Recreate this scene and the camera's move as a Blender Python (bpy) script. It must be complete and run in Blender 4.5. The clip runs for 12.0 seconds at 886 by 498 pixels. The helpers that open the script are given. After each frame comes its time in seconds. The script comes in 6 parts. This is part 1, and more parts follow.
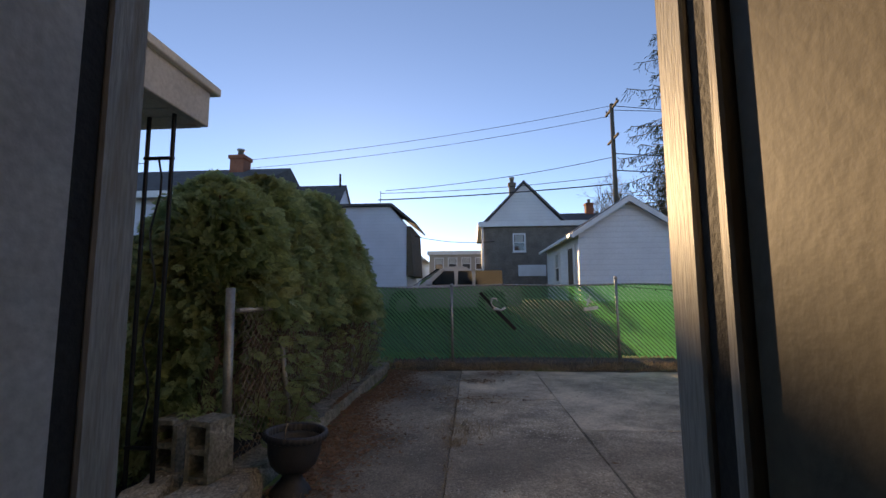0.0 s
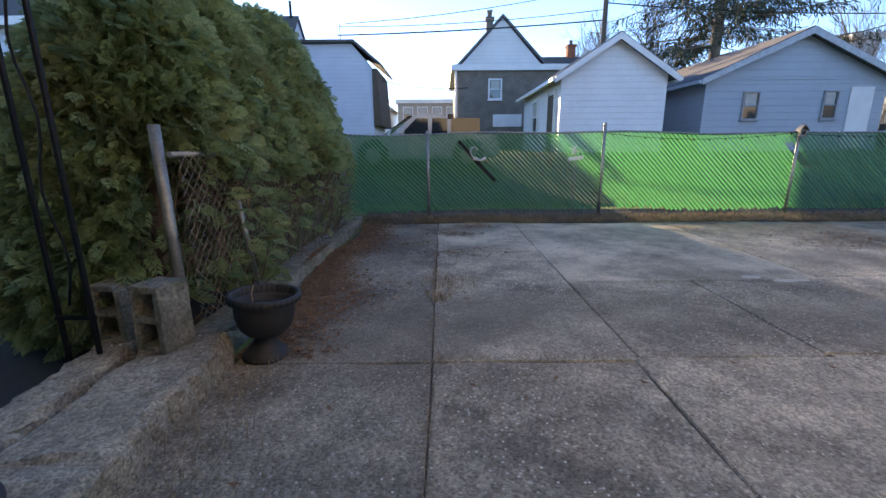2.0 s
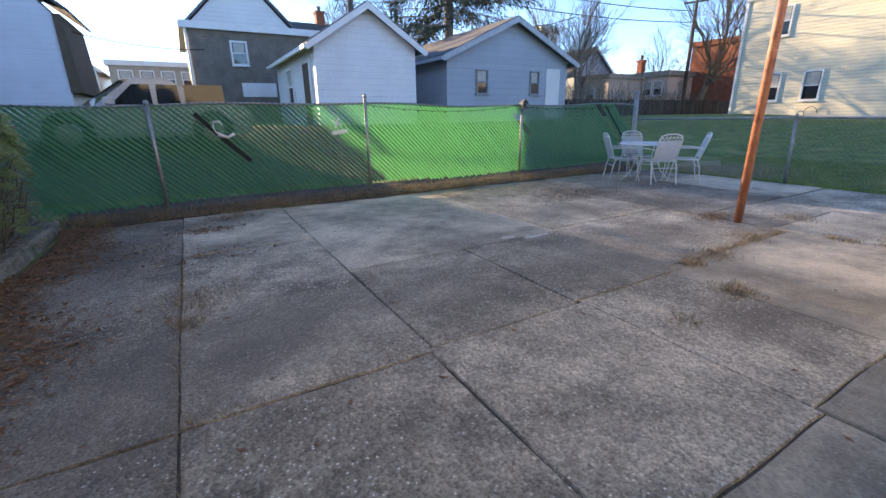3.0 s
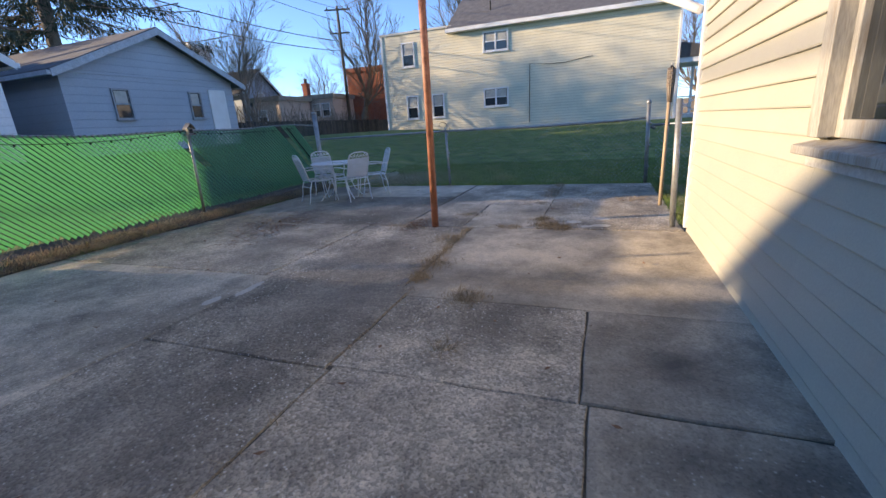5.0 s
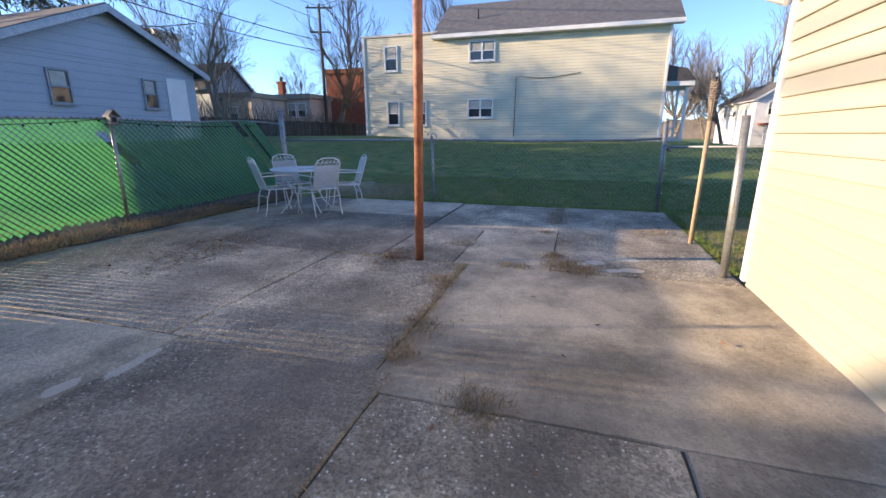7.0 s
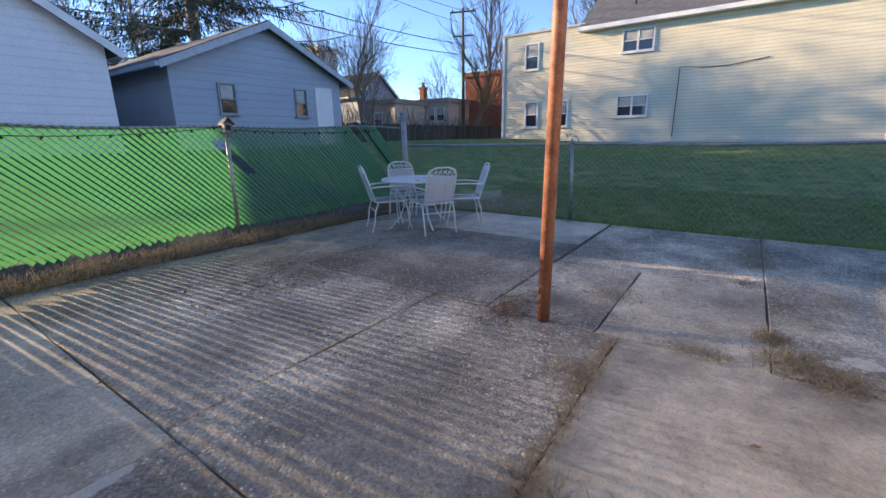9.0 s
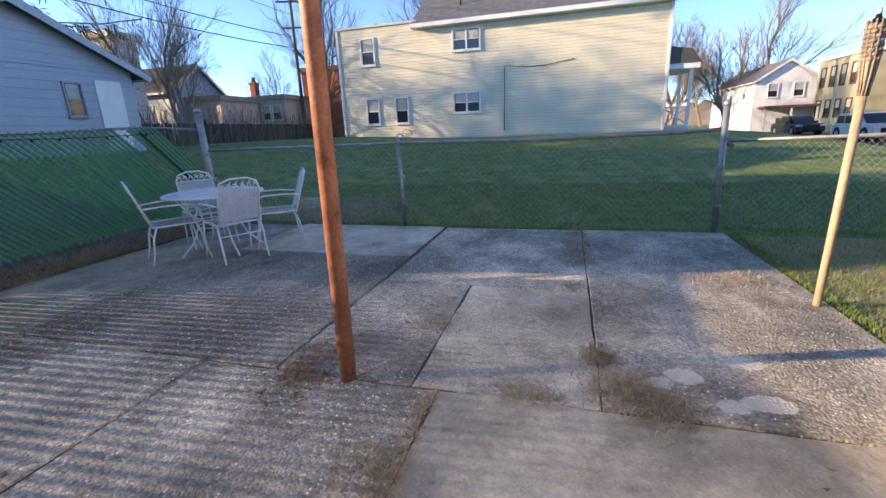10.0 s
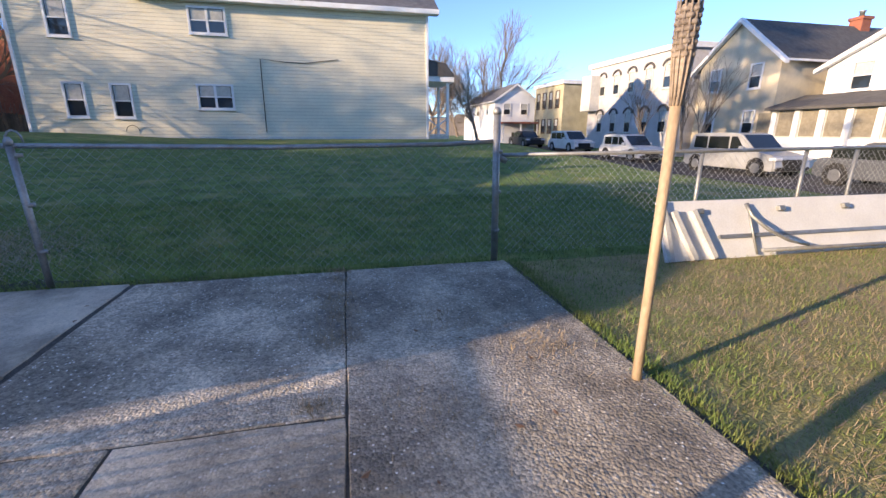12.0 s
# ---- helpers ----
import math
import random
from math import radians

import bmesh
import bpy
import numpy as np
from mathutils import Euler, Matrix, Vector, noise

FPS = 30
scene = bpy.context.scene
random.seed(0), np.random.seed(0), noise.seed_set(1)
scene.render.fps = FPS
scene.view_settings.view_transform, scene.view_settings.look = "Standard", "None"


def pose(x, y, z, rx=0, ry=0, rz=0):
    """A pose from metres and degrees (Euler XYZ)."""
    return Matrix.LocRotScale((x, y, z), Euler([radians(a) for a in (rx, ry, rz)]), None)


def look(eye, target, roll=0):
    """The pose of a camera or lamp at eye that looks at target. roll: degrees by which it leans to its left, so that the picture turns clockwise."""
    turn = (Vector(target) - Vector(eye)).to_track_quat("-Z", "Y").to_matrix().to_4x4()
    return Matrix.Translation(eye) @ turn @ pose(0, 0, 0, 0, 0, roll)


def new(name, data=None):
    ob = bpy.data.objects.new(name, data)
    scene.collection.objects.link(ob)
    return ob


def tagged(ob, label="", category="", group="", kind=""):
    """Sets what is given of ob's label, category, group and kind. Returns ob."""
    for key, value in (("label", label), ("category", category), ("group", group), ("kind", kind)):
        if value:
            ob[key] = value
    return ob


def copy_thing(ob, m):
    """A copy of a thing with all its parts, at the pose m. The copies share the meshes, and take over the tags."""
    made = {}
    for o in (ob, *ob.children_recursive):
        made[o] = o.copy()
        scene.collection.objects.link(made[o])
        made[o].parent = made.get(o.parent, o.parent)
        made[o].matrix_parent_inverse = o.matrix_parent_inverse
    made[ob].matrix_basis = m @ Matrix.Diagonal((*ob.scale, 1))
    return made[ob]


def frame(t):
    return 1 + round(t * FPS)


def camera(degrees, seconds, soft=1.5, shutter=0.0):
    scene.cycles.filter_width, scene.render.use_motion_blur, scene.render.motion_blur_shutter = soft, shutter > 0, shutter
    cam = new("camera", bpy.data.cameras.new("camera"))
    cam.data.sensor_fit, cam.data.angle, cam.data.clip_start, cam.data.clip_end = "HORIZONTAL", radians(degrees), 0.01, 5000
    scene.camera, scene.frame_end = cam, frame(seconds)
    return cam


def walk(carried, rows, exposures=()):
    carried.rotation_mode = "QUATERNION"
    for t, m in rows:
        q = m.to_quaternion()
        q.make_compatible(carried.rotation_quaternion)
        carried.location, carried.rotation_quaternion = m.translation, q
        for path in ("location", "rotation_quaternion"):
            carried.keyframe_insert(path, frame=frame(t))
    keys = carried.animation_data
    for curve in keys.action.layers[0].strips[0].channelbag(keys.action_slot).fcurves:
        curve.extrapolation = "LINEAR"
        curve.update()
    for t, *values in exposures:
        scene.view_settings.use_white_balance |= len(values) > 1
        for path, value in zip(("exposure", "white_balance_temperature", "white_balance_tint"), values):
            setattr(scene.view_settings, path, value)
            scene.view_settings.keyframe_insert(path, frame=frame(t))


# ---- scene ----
cam = camera(92.26, 12.0)
PATH = [
    (0, pose(-0.190, 0.335, 1.368, 95.97, 0.35, 3.96)),
    (0.5, pose(-0.193, 0.532, 1.301, 98.31, -0.36, 11.40)),
    (1, pose(-0.223, 0.674, 1.336, 89.79, 0.40, 10.81)),
    (1.5, pose(-0.314, 0.784, 1.310, 80.24, 0.49, 6.59)),
    (2, pose(-0.337, 0.873, 1.286, 76.49, 0.34, -0.12)),
    (2.5, pose(-0.252, 1.119, 1.261, 73.55, -0.41, -16.84)),
    (3, pose(-0.162, 1.339, 1.296, 72.71, 0.78, -30.04)),
    (3.5, pose(-0.125, 1.460, 1.305, 72.34, -0.47, -39.97)),
    (3.7, pose(-0.128, 1.543, 1.304, 72.41, -0.06, -46.27)),
    (5.3, pose(0.407, 1.955, 1.315, 74.27, 2.98, -71.47)),
    (5.5, pose(0.487, 2.034, 1.280, 74.70, 1.82, -71.42)),
    (6, pose(0.773, 2.192, 1.298, 74.50, -0.16, -73.17)),
    (6.5, pose(1.121, 2.308, 1.263, 74.74, -0.15, -76.05)),
    (7, pose(1.451, 2.438, 1.286, 74.95, 0.07, -72.84)),
    (7.5, pose(1.806, 2.680, 1.292, 75.03, -2.75, -61.11)),
    (7.7, pose(1.894, 2.749, 1.279, 74.85, -2.77, -53.68)),
    (9.3, pose(3.053, 2.889, 1.313, 75.45, 2.69, -57.36)),
    (9.5, pose(3.267, 2.866, 1.290, 75.09, 4.51, -64.51)),
    (10, pose(3.660, 2.819, 1.325, 74.52, 2.33, -74.18)),
    (10.5, pose(4.077, 2.766, 1.287, 74.25, 0.68, -83.98)),
    (11, pose(4.438, 2.755, 1.304, 74.25, 0.63, -84.86)),
    (11.5, pose(4.916, 2.651, 1.330, 74.47, 0.59, -86.01)),
    (12, pose(5.340, 2.547, 1.313, 74.53, -0.19, -102.60)),
]
EXPOSURES = [
    (0, 1.25, 11000, 20), (0.5, 1.25, 11000, 20), (1.0, 1.15, 10300, 20), (1.5, 1.68, 9200, 17), (2.0, 2.22, 9000, 16), (2.5, 2.28, 9000, 16), (3.5, 2.2, 9000, 16), (5.5, 1.64, 7900, 15), (7.5, 1.86, 8000, 16), (9.5, 1.86, 8300, 17), (10.0, 1.98, 8300, 17), (10.5, 1.80, 8200, 18), (12.0, 1.74, 7900, 19),
]
walk(cam, PATH, EXPOSURES)

# ---- light ----
SUN_AZ, SUN_EL = 16.8, 12.1      # degrees to the left of +y, and above the horizon
world = bpy.data.worlds.new("sky")
world.use_nodes = True
scene.world = world
wn = world.node_tree
sky = wn.nodes.new("ShaderNodeTexSky")
sky.sky_type = 'NISHITA'
sky.sun_disc = False
sky.sun_elevation = radians(SUN_EL)
sky.sun_rotation = radians(-SUN_AZ)
sky.air_density, sky.dust_density, sky.ozone_density = 0.66, 0.06, 4.6
sky.altitude = 1200
wn.nodes["Background"].inputs["Strength"].default_value = 0.15
wn.links.new(sky.outputs["Color"], wn.nodes["Background"].inputs["Color"])
sun_data = bpy.data.lights.new("sun", 'SUN')
sun_data.energy, sun_data.angle, sun_data.color = 2.9, radians(0.5), (1.0, 0.86, 0.66)
sun = new("sun", sun_data)
sun.matrix_world = look((0, 0, 0), (math.sin(radians(SUN_AZ)) * math.cos(radians(SUN_EL)), -math.cos(radians(SUN_AZ)) * math.cos(radians(SUN_EL)), -math.sin(radians(SUN_EL))))


# ---- mesh helpers ----
def bm_new():
    return bmesh.new()


def box(bm, x0, x1, y0, y1, z0, z1, m=None):
    vs = [Vector((x, y, z)) for z in (z0, z1) for x, y in ((x0, y0), (x1, y0), (x1, y1), (x0, y1))]
    if m is not None:
        vs = [m @ v for v in vs]
    v = [bm.verts.new(p) for p in vs]
    for f in ((0, 3, 2, 1), (4, 5, 6, 7), (0, 1, 5, 4), (1, 2, 6, 5), (2, 3, 7, 6), (3, 0, 4, 7)):
        bm.faces.new([v[i] for i in f])
    return bm


def rod(bm, a, b, r0, r1=None, n=8, caps=True):
    a, b = Vector(a), Vector(b)
    r1 = r0 if r1 is None else r1
    d = (b - a).normalized()
    u = d.orthogonal().normalized()
    w = d.cross(u)
    ring = lambda c, r: [bm.verts.new(c + (u * math.cos(2 * math.pi * k / n) + w * math.sin(2 * math.pi * k / n)) * r) for k in range(n)]
    p, q = ring(a, r0), ring(b, r1)
    for k in range(n):
        f = bm.faces.new((p[k], p[(k + 1) % n], q[(k + 1) % n], q[k]))
        f.smooth = n > 5
    if caps:
        bm.faces.new(p[::-1])
        bm.faces.new(q)
    return bm


def tube(bm, pts, r, n=6):
    """One connected pipe along a line of points."""
    pts = [Vector(p) for p in pts]
    u, last = None, None
    for j, p in enumerate(pts):
        d = (pts[min(j + 1, len(pts) - 1)] - pts[max(j - 1, 0)]).normalized()
        if d.length < 0.5:
            d = (pts[j] - pts[j - 1]).normalized()
        u = d.orthogonal() if u is None else u - d * u.dot(d)
        u.normalize()
        w = d.cross(u)
        ring = [bm.verts.new(p + (u * math.cos(2 * math.pi * k / n) + w * math.sin(2 * math.pi * k / n)) * r) for k in range(n)]
        if last is None:
            bm.faces.new(ring[::-1])
        else:
            for k in range(n):
                bm.faces.new((last[k], last[(k + 1) % n], ring[(k + 1) % n], ring[k])).smooth = True
        last = ring
    bm.faces.new(last)
    return bm


def lathe(bm, profile, centre=(0, 0, 0), n=24, flute=0.0, lobes=0, open_ends=False):
    c = Vector(centre)
    rings = []
    for r, z in profile:
        rings.append([bm.verts.new(c + Vector((math.cos(a) * (r + flute * math.cos(a * lobes)), math.sin(a) * (r + flute * math.cos(a * lobes)), z))) for a in [2 * math.pi * k / n for k in range(n)]])
    for p, q in zip(rings, rings[1:]):
        for k in range(n):
            f = bm.faces.new((p[k], p[(k + 1) % n], q[(k + 1) % n], q[k]))
            f.smooth = True
    if not open_ends:
        bm.faces.new(rings[0][::-1])
        bm.faces.new(rings[-1])
    return bm


def prism(bm, poly, axis, a, b):
    """A polygon of (u, v) pairs pushed along an axis from a to b; u, v are the two other axes in x, y, z order."""
    def at(u, v, w):
        return {"x": (w, u, v), "y": (u, w, v), "z": (u, v, w)}[axis]
    p = [bm.verts.new(at(u, v, a)) for u, v in poly]
    q = [bm.verts.new(at(u, v, b)) for u, v in poly]
    bm.faces.new(p)
    bm.faces.new(q[::-1])
    for k in range(len(poly)):
        bm.faces.new((p[k], q[k], q[(k + 1) % len(poly)], p[(k + 1) % len(poly)]))
    bmesh.ops.recalc_face_normals(bm, faces=bm.faces)
    return bm


def bevel(bm, w, seg=1):
    bmesh.ops.remove_doubles(bm, verts=bm.verts, dist=1e-5)
    bmesh.ops.bevel(bm, geom=bm.edges[:], offset=w, segments=seg, affect='EDGES', clamp_overlap=True)
    return bm


def mesh_of(name, bm, material):
    me = bpy.data.meshes.new(name)
    bm.to_mesh(me)
    bm.free()
    for m in (material if isinstance(material, (list, tuple)) else [material]):
        me.materials.append(m)
    return me


def part(name, bm, material, parent=None, label="", m=None):
    ob = new(name, mesh_of(name, bm, material))
    if parent is not None:
        ob.parent = parent
    if m is not None:
        ob.matrix_basis = m
    return tagged(ob, label) if label else ob


def raw(name, verts, faces, material, parent=None, smooth=False):
    me = bpy.data.meshes.new(name)
    me.from_pydata([tuple(v) for v in verts], [], [tuple(f) for f in faces])
    me.materials.append(material)
    if smooth:
        me.polygons.foreach_set("use_smooth", [True] * len(me.polygons))
    me.update()
    ob = new(name, me)
    if parent is not None:
        ob.parent = parent
    return ob


def thing(name, label, category, at=(0, 0, 0), rz=0.0, group="", kind=""):
    ob = new(name)
    ob.empty_display_size = 0.1
    ob.matrix_basis = pose(at[0], at[1], at[2], 0, 0, rz)
    return tagged(ob, label, category, group, kind)


def shared(name, me, parent, m=None):
    ob = new(name, me)
    ob.parent = parent
    if m is not None:
        ob.matrix_basis = m
    return ob


# ---- materials ----
def mat(name, colour, rough=0.6, metal=0.0, second=None, scale=6.0, amount=0.5, fine=60.0, bump=0.15, third=None, stain=1.1, random_piece=0.0, spec=0.4, depth=0.01, mapping=(1, 1, 1), translucent=0.0, glow=None):
    m = bpy.data.materials.new(name)
    m.use_nodes = True
    n, l = m.node_tree.nodes, m.node_tree.links
    b = n["Principled BSDF"]
    b.inputs["Roughness"].default_value = rough
    b.inputs["Metallic"].default_value = metal
    b.inputs["Specular IOR Level"].default_value = spec
    geo = n.new("ShaderNodeNewGeometry")
    mp = n.new("ShaderNodeMapping")
    mp.inputs["Scale"].default_value = mapping
    l.new(geo.outputs["Position"], mp.inputs["Vector"])
    big = n.new("ShaderNodeTexNoise")
    big.inputs["Scale"].default_value, big.inputs["Detail"].default_value, big.inputs["Roughness"].default_value = scale, 6, 0.6
    small = n.new("ShaderNodeTexNoise")
    small.inputs["Scale"].default_value, small.inputs["Detail"].default_value = fine, 4
    l.new(mp.outputs[0], big.inputs["Vector"])
    l.new(mp.outputs[0], small.inputs["Vector"])
    second = second or tuple(c * 0.75 for c in colour)
    ramp = n.new("ShaderNodeValToRGB")
    ramp.color_ramp.elements[0].position, ramp.color_ramp.elements[1].position = 0.35, 0.65
    ramp.color_ramp.elements[0].color, ramp.color_ramp.elements[1].color = (*second, 1), (*colour, 1)
    l.new(big.outputs["Fac"], ramp.inputs["Fac"])
    mix = n.new("ShaderNodeMix")
    mix.data_type = 'RGBA'
    mix.blend_type = 'MULTIPLY'
    mix.inputs["Factor"].default_value = amount
    sr = n.new("ShaderNodeValToRGB")
    sr.color_ramp.elements[0].position, sr.color_ramp.elements[1].position = 0.3, 0.7
    sr.color_ramp.elements[0].color, sr.color_ramp.elements[1].color = (0.45, 0.45, 0.45, 1), (1.25, 1.25, 1.25, 1)
    l.new(small.outputs["Fac"], sr.inputs["Fac"])
    l.new(ramp.outputs["Color"], mix.inputs["A"])
    l.new(sr.outputs["Color"], mix.inputs["B"])
    out = mix.outputs["Result"]
    if third:
        st = n.new("ShaderNodeTexNoise")
        st.inputs["Scale"].default_value, st.inputs["Detail"].default_value, st.inputs["Roughness"].default_value = stain, 8, 0.65
        l.new(mp.outputs[0], st.inputs["Vector"])
        r2 = n.new("ShaderNodeValToRGB")
        r2.color_ramp.elements[0].position, r2.color_ramp.elements[1].position = 0.5, 0.68
        l.new(st.outputs["Fac"], r2.inputs["Fac"])
        m2 = n.new("ShaderNodeMix")
        m2.data_type = 'RGBA'
        l.new(r2.outputs["Color"], m2.inputs["Factor"])
        l.new(out, m2.inputs["A"])
        m2.inputs["B"].default_value = (*third, 1)
        out = m2.outputs["Result"]
    if random_piece:
        info = n.new("ShaderNodeObjectInfo")
        mr = n.new("ShaderNodeMapRange")
        mr.inputs["To Min"].default_value, mr.inputs["To Max"].default_value = 1 - random_piece, 1 + random_piece
        l.new(info.outputs["Random"], mr.inputs["Value"])
        m3 = n.new("ShaderNodeMix")
        m3.data_type = 'RGBA'
        m3.blend_type = 'MULTIPLY'
        m3.inputs["Factor"].default_value = 1.0
        l.new(out, m3.inputs["A"])
        l.new(mr.outputs["Result"], m3.inputs["B"])
        out = m3.outputs["Result"]
    l.new(out, b.inputs["Base Color"])
    if bump:
        bp = n.new("ShaderNodeBump")
        bp.inputs["Strength"].default_value, bp.inputs["Distance"].default_value = bump, depth
        l.new(small.outputs["Fac"], bp.inputs["Height"])
        l.new(bp.outputs["Normal"], b.inputs["Normal"])
    if translucent:
        tr = n.new("ShaderNodeBsdfTranslucent")
        if glow:
            tr.inputs["Color"].default_value = (*glow, 1)
        else:
            l.new(out, tr.inputs["Color"])
        ms = n.new("ShaderNodeMixShader")
        ms.inputs["Fac"].default_value = translucent
        l.new(b.outputs[0], ms.inputs[1])
        l.new(tr.outputs[0], ms.inputs[2])
        l.new(ms.outputs[0], n["Material Output"].inputs["Surface"])
    return m


def siding_mat(name, colour, pitch, lap_shade=0.62):
    """Painted lap siding far off: a shallow saw-tooth relief of that pitch in z."""
    m = mat(name, colour, 0.45, second=tuple(c * 0.9 for c in colour), scale=0.8, amount=0.15, fine=25, bump=0, third=None)
    n, l = m.node_tree.nodes, m.node_tree.links
    geo = n.new("ShaderNodeNewGeometry")
    sx = n.new("ShaderNodeSeparateXYZ")
    l.new(geo.outputs["Position"], sx.inputs[0])
    dv = n.new("ShaderNodeMath"); dv.operation = 'DIVIDE'; dv.inputs[1].default_value = pitch
    l.new(sx.outputs["Z"], dv.inputs[0])
    fr = n.new("ShaderNodeMath"); fr.operation = 'FRACT'
    l.new(dv.outputs[0], fr.inputs[0])
    iv = n.new("ShaderNodeMath"); iv.operation = 'SUBTRACT'; iv.inputs[0].default_value = 1.0
    l.new(fr.outputs[0], iv.inputs[1])
    bp = n.new("ShaderNodeBump")
    bp.inputs["Strength"].default_value, bp.inputs["Distance"].default_value = 1.0, 0.03
    l.new(iv.outputs[0], bp.inputs["Height"])
    l.new(bp.outputs["Normal"], n["Principled BSDF"].inputs["Normal"])
    # shadow line under each lap, darkened into the base colour
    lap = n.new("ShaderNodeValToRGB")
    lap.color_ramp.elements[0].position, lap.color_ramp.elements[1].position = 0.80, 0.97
    lap.color_ramp.elements[0].color, lap.color_ramp.elements[1].color = (1, 1, 1, 1), (lap_shade, lap_shade, lap_shade, 1)
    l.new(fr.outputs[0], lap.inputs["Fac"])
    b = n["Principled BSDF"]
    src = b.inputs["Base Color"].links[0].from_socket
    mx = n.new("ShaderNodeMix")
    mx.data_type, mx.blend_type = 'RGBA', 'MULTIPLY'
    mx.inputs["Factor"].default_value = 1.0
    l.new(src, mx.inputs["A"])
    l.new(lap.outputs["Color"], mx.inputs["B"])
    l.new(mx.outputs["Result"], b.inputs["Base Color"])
    return m


def glass_mat(name, tint=(0.02, 0.025, 0.03)):
    m = bpy.data.materials.new(name)
    m.use_nodes = True
    b = m.node_tree.nodes["Principled BSDF"]
    b.inputs["Base Color"].default_value = (*tint, 1)
    b.inputs["Roughness"].default_value = 0.04
    b.inputs["Specular IOR Level"].default_value = 0.8
    return m


CREAM = mat("cream_vinyl", (0.455, 0.435, 0.36), 0.45, second=(0.425, 0.405, 0.34), scale=1.5, amount=0.12, fine=90, bump=0.05, third=None, random_piece=0.03)
CONCRETE_EDGE = mat("old_concrete", (0.30, 0.28, 0.24), 0.9, second=(0.2, 0.19, 0.165), scale=5, amount=0.6, fine=80, bump=0.5, third=(0.13, 0.13, 0.10), stain=2.2)
WHITE = mat("white_paint", (0.78, 0.79, 0.80), 0.5, second=(0.7, 0.7, 0.7), scale=2, amount=0.15, bump=0.05)
WHITE_WALL = siding_mat("white_siding", (0.76, 0.77, 0.78), 0.2, 0.9)
BLUE_WALL = siding_mat("pale_blue_siding", (0.36, 0.42, 0.48), 0.24, 0.9)
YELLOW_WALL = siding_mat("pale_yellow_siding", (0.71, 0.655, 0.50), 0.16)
SHINGLE = mat("grey_shingle", (0.16, 0.16, 0.17), 0.95, second=(0.11, 0.11, 0.12), scale=3, amount=0.5, fine=30, bump=0.5)
BRICK_WALL = mat("weathered_grey_brick", (0.24, 0.20, 0.17), 0.9, second=(0.17, 0.14, 0.12), scale=2, amount=0.5, fine=14, bump=0.4)
RED_BRICK = mat("red_brick", (0.36, 0.13, 0.08), 0.9, second=(0.27, 0.09, 0.06), scale=2, amount=0.5, fine=18, bump=0.4)
GLASS = glass_mat("window_glass")
GRASS = mat("lawn_soil", (0.17, 0.265, 0.065), 0.95, second=(0.06, 0.115, 0.028), scale=3.2, amount=0.8, fine=36, bump=0.8, third=(0.27, 0.26, 0.10), stain=1.5)
SLAT = mat("green_slat", (0.18, 0.46, 0.33), 0.4, second=(0.14, 0.38, 0.27), scale=1.5, amount=0.25, fine=20, bump=0.05, translucent=0.72, glow=(0.24, 0.54, 0.31), random_piece=0.06)
GALV = mat("galvanised_wire", (0.52, 0.54, 0.55), 0.5, 0.25, second=(0.42, 0.43, 0.44), scale=8, amount=0.2, bump=0)
STEEL = mat("galvanised_steel", (0.42, 0.43, 0.43), 0.5, 0.7, second=(0.3, 0.3, 0.29), scale=8, amount=0.3, bump=0.1)
RUST = mat("rust_red_paint", (0.46, 0.20, 0.125), 0.55, second=(0.34, 0.13, 0.075), scale=7, amount=0.45, fine=50, bump=0.3, third=(0.15, 0.05, 0.03), stain=5)
ASPHALT = mat("asphalt", (0.055, 0.055, 0.058), 0.9, second=(0.04, 0.04, 0.043), scale=2, amount=0.5, fine=90, bump=0.5)
PALE_TRIM = mat("off_white_trim", (0.62, 0.61, 0.58), 0.55, second=(0.5, 0.49, 0.46), scale=6, amount=0.3, fine=70, bump=0.15)
PEELING = mat("peeling_white_paint", (0.44, 0.42, 0.38), 0.6, second=(0.36, 0.34, 0.30), scale=9, amount=0.5, fine=60, bump=0.15, third=(0.30, 0.24, 0.17), stain=7, mapping=(3, 3, 0.35))
DARK_GAP = mat("black_weather_strip", (0.03, 0.028, 0.026), 0.8, fine=80, bump=0.3)
TAN_WALL = mat("tan_plaster", (0.30, 0.25, 0.17), 0.85, second=(0.26, 0.21, 0.14), scale=3, amount=0.2, bump=0.1)
BROWN = mat("brown_boards", (0.14, 0.10, 0.07), 0.85, second=(0.10, 0.07, 0.05), scale=4, amount=0.5, bump=0.3)
DARK_ROOF = mat("dark_roofing", (0.11, 0.105, 0.105), 0.9, second=(0.075, 0.072, 0.072), scale=3, amount=0.4, fine=25, bump=0.4)
BLIND = mat("pale_window_blind", (0.5, 0.5, 0.47), 0.7, amount=0.2, bump=0.05)
SOIL = mat("dark_joint_soil", (0.07, 0.063, 0.053), 0.95, second=(0.12, 0.107, 0.088), scale=12, amount=0.7, fine=90, bump=0.6)


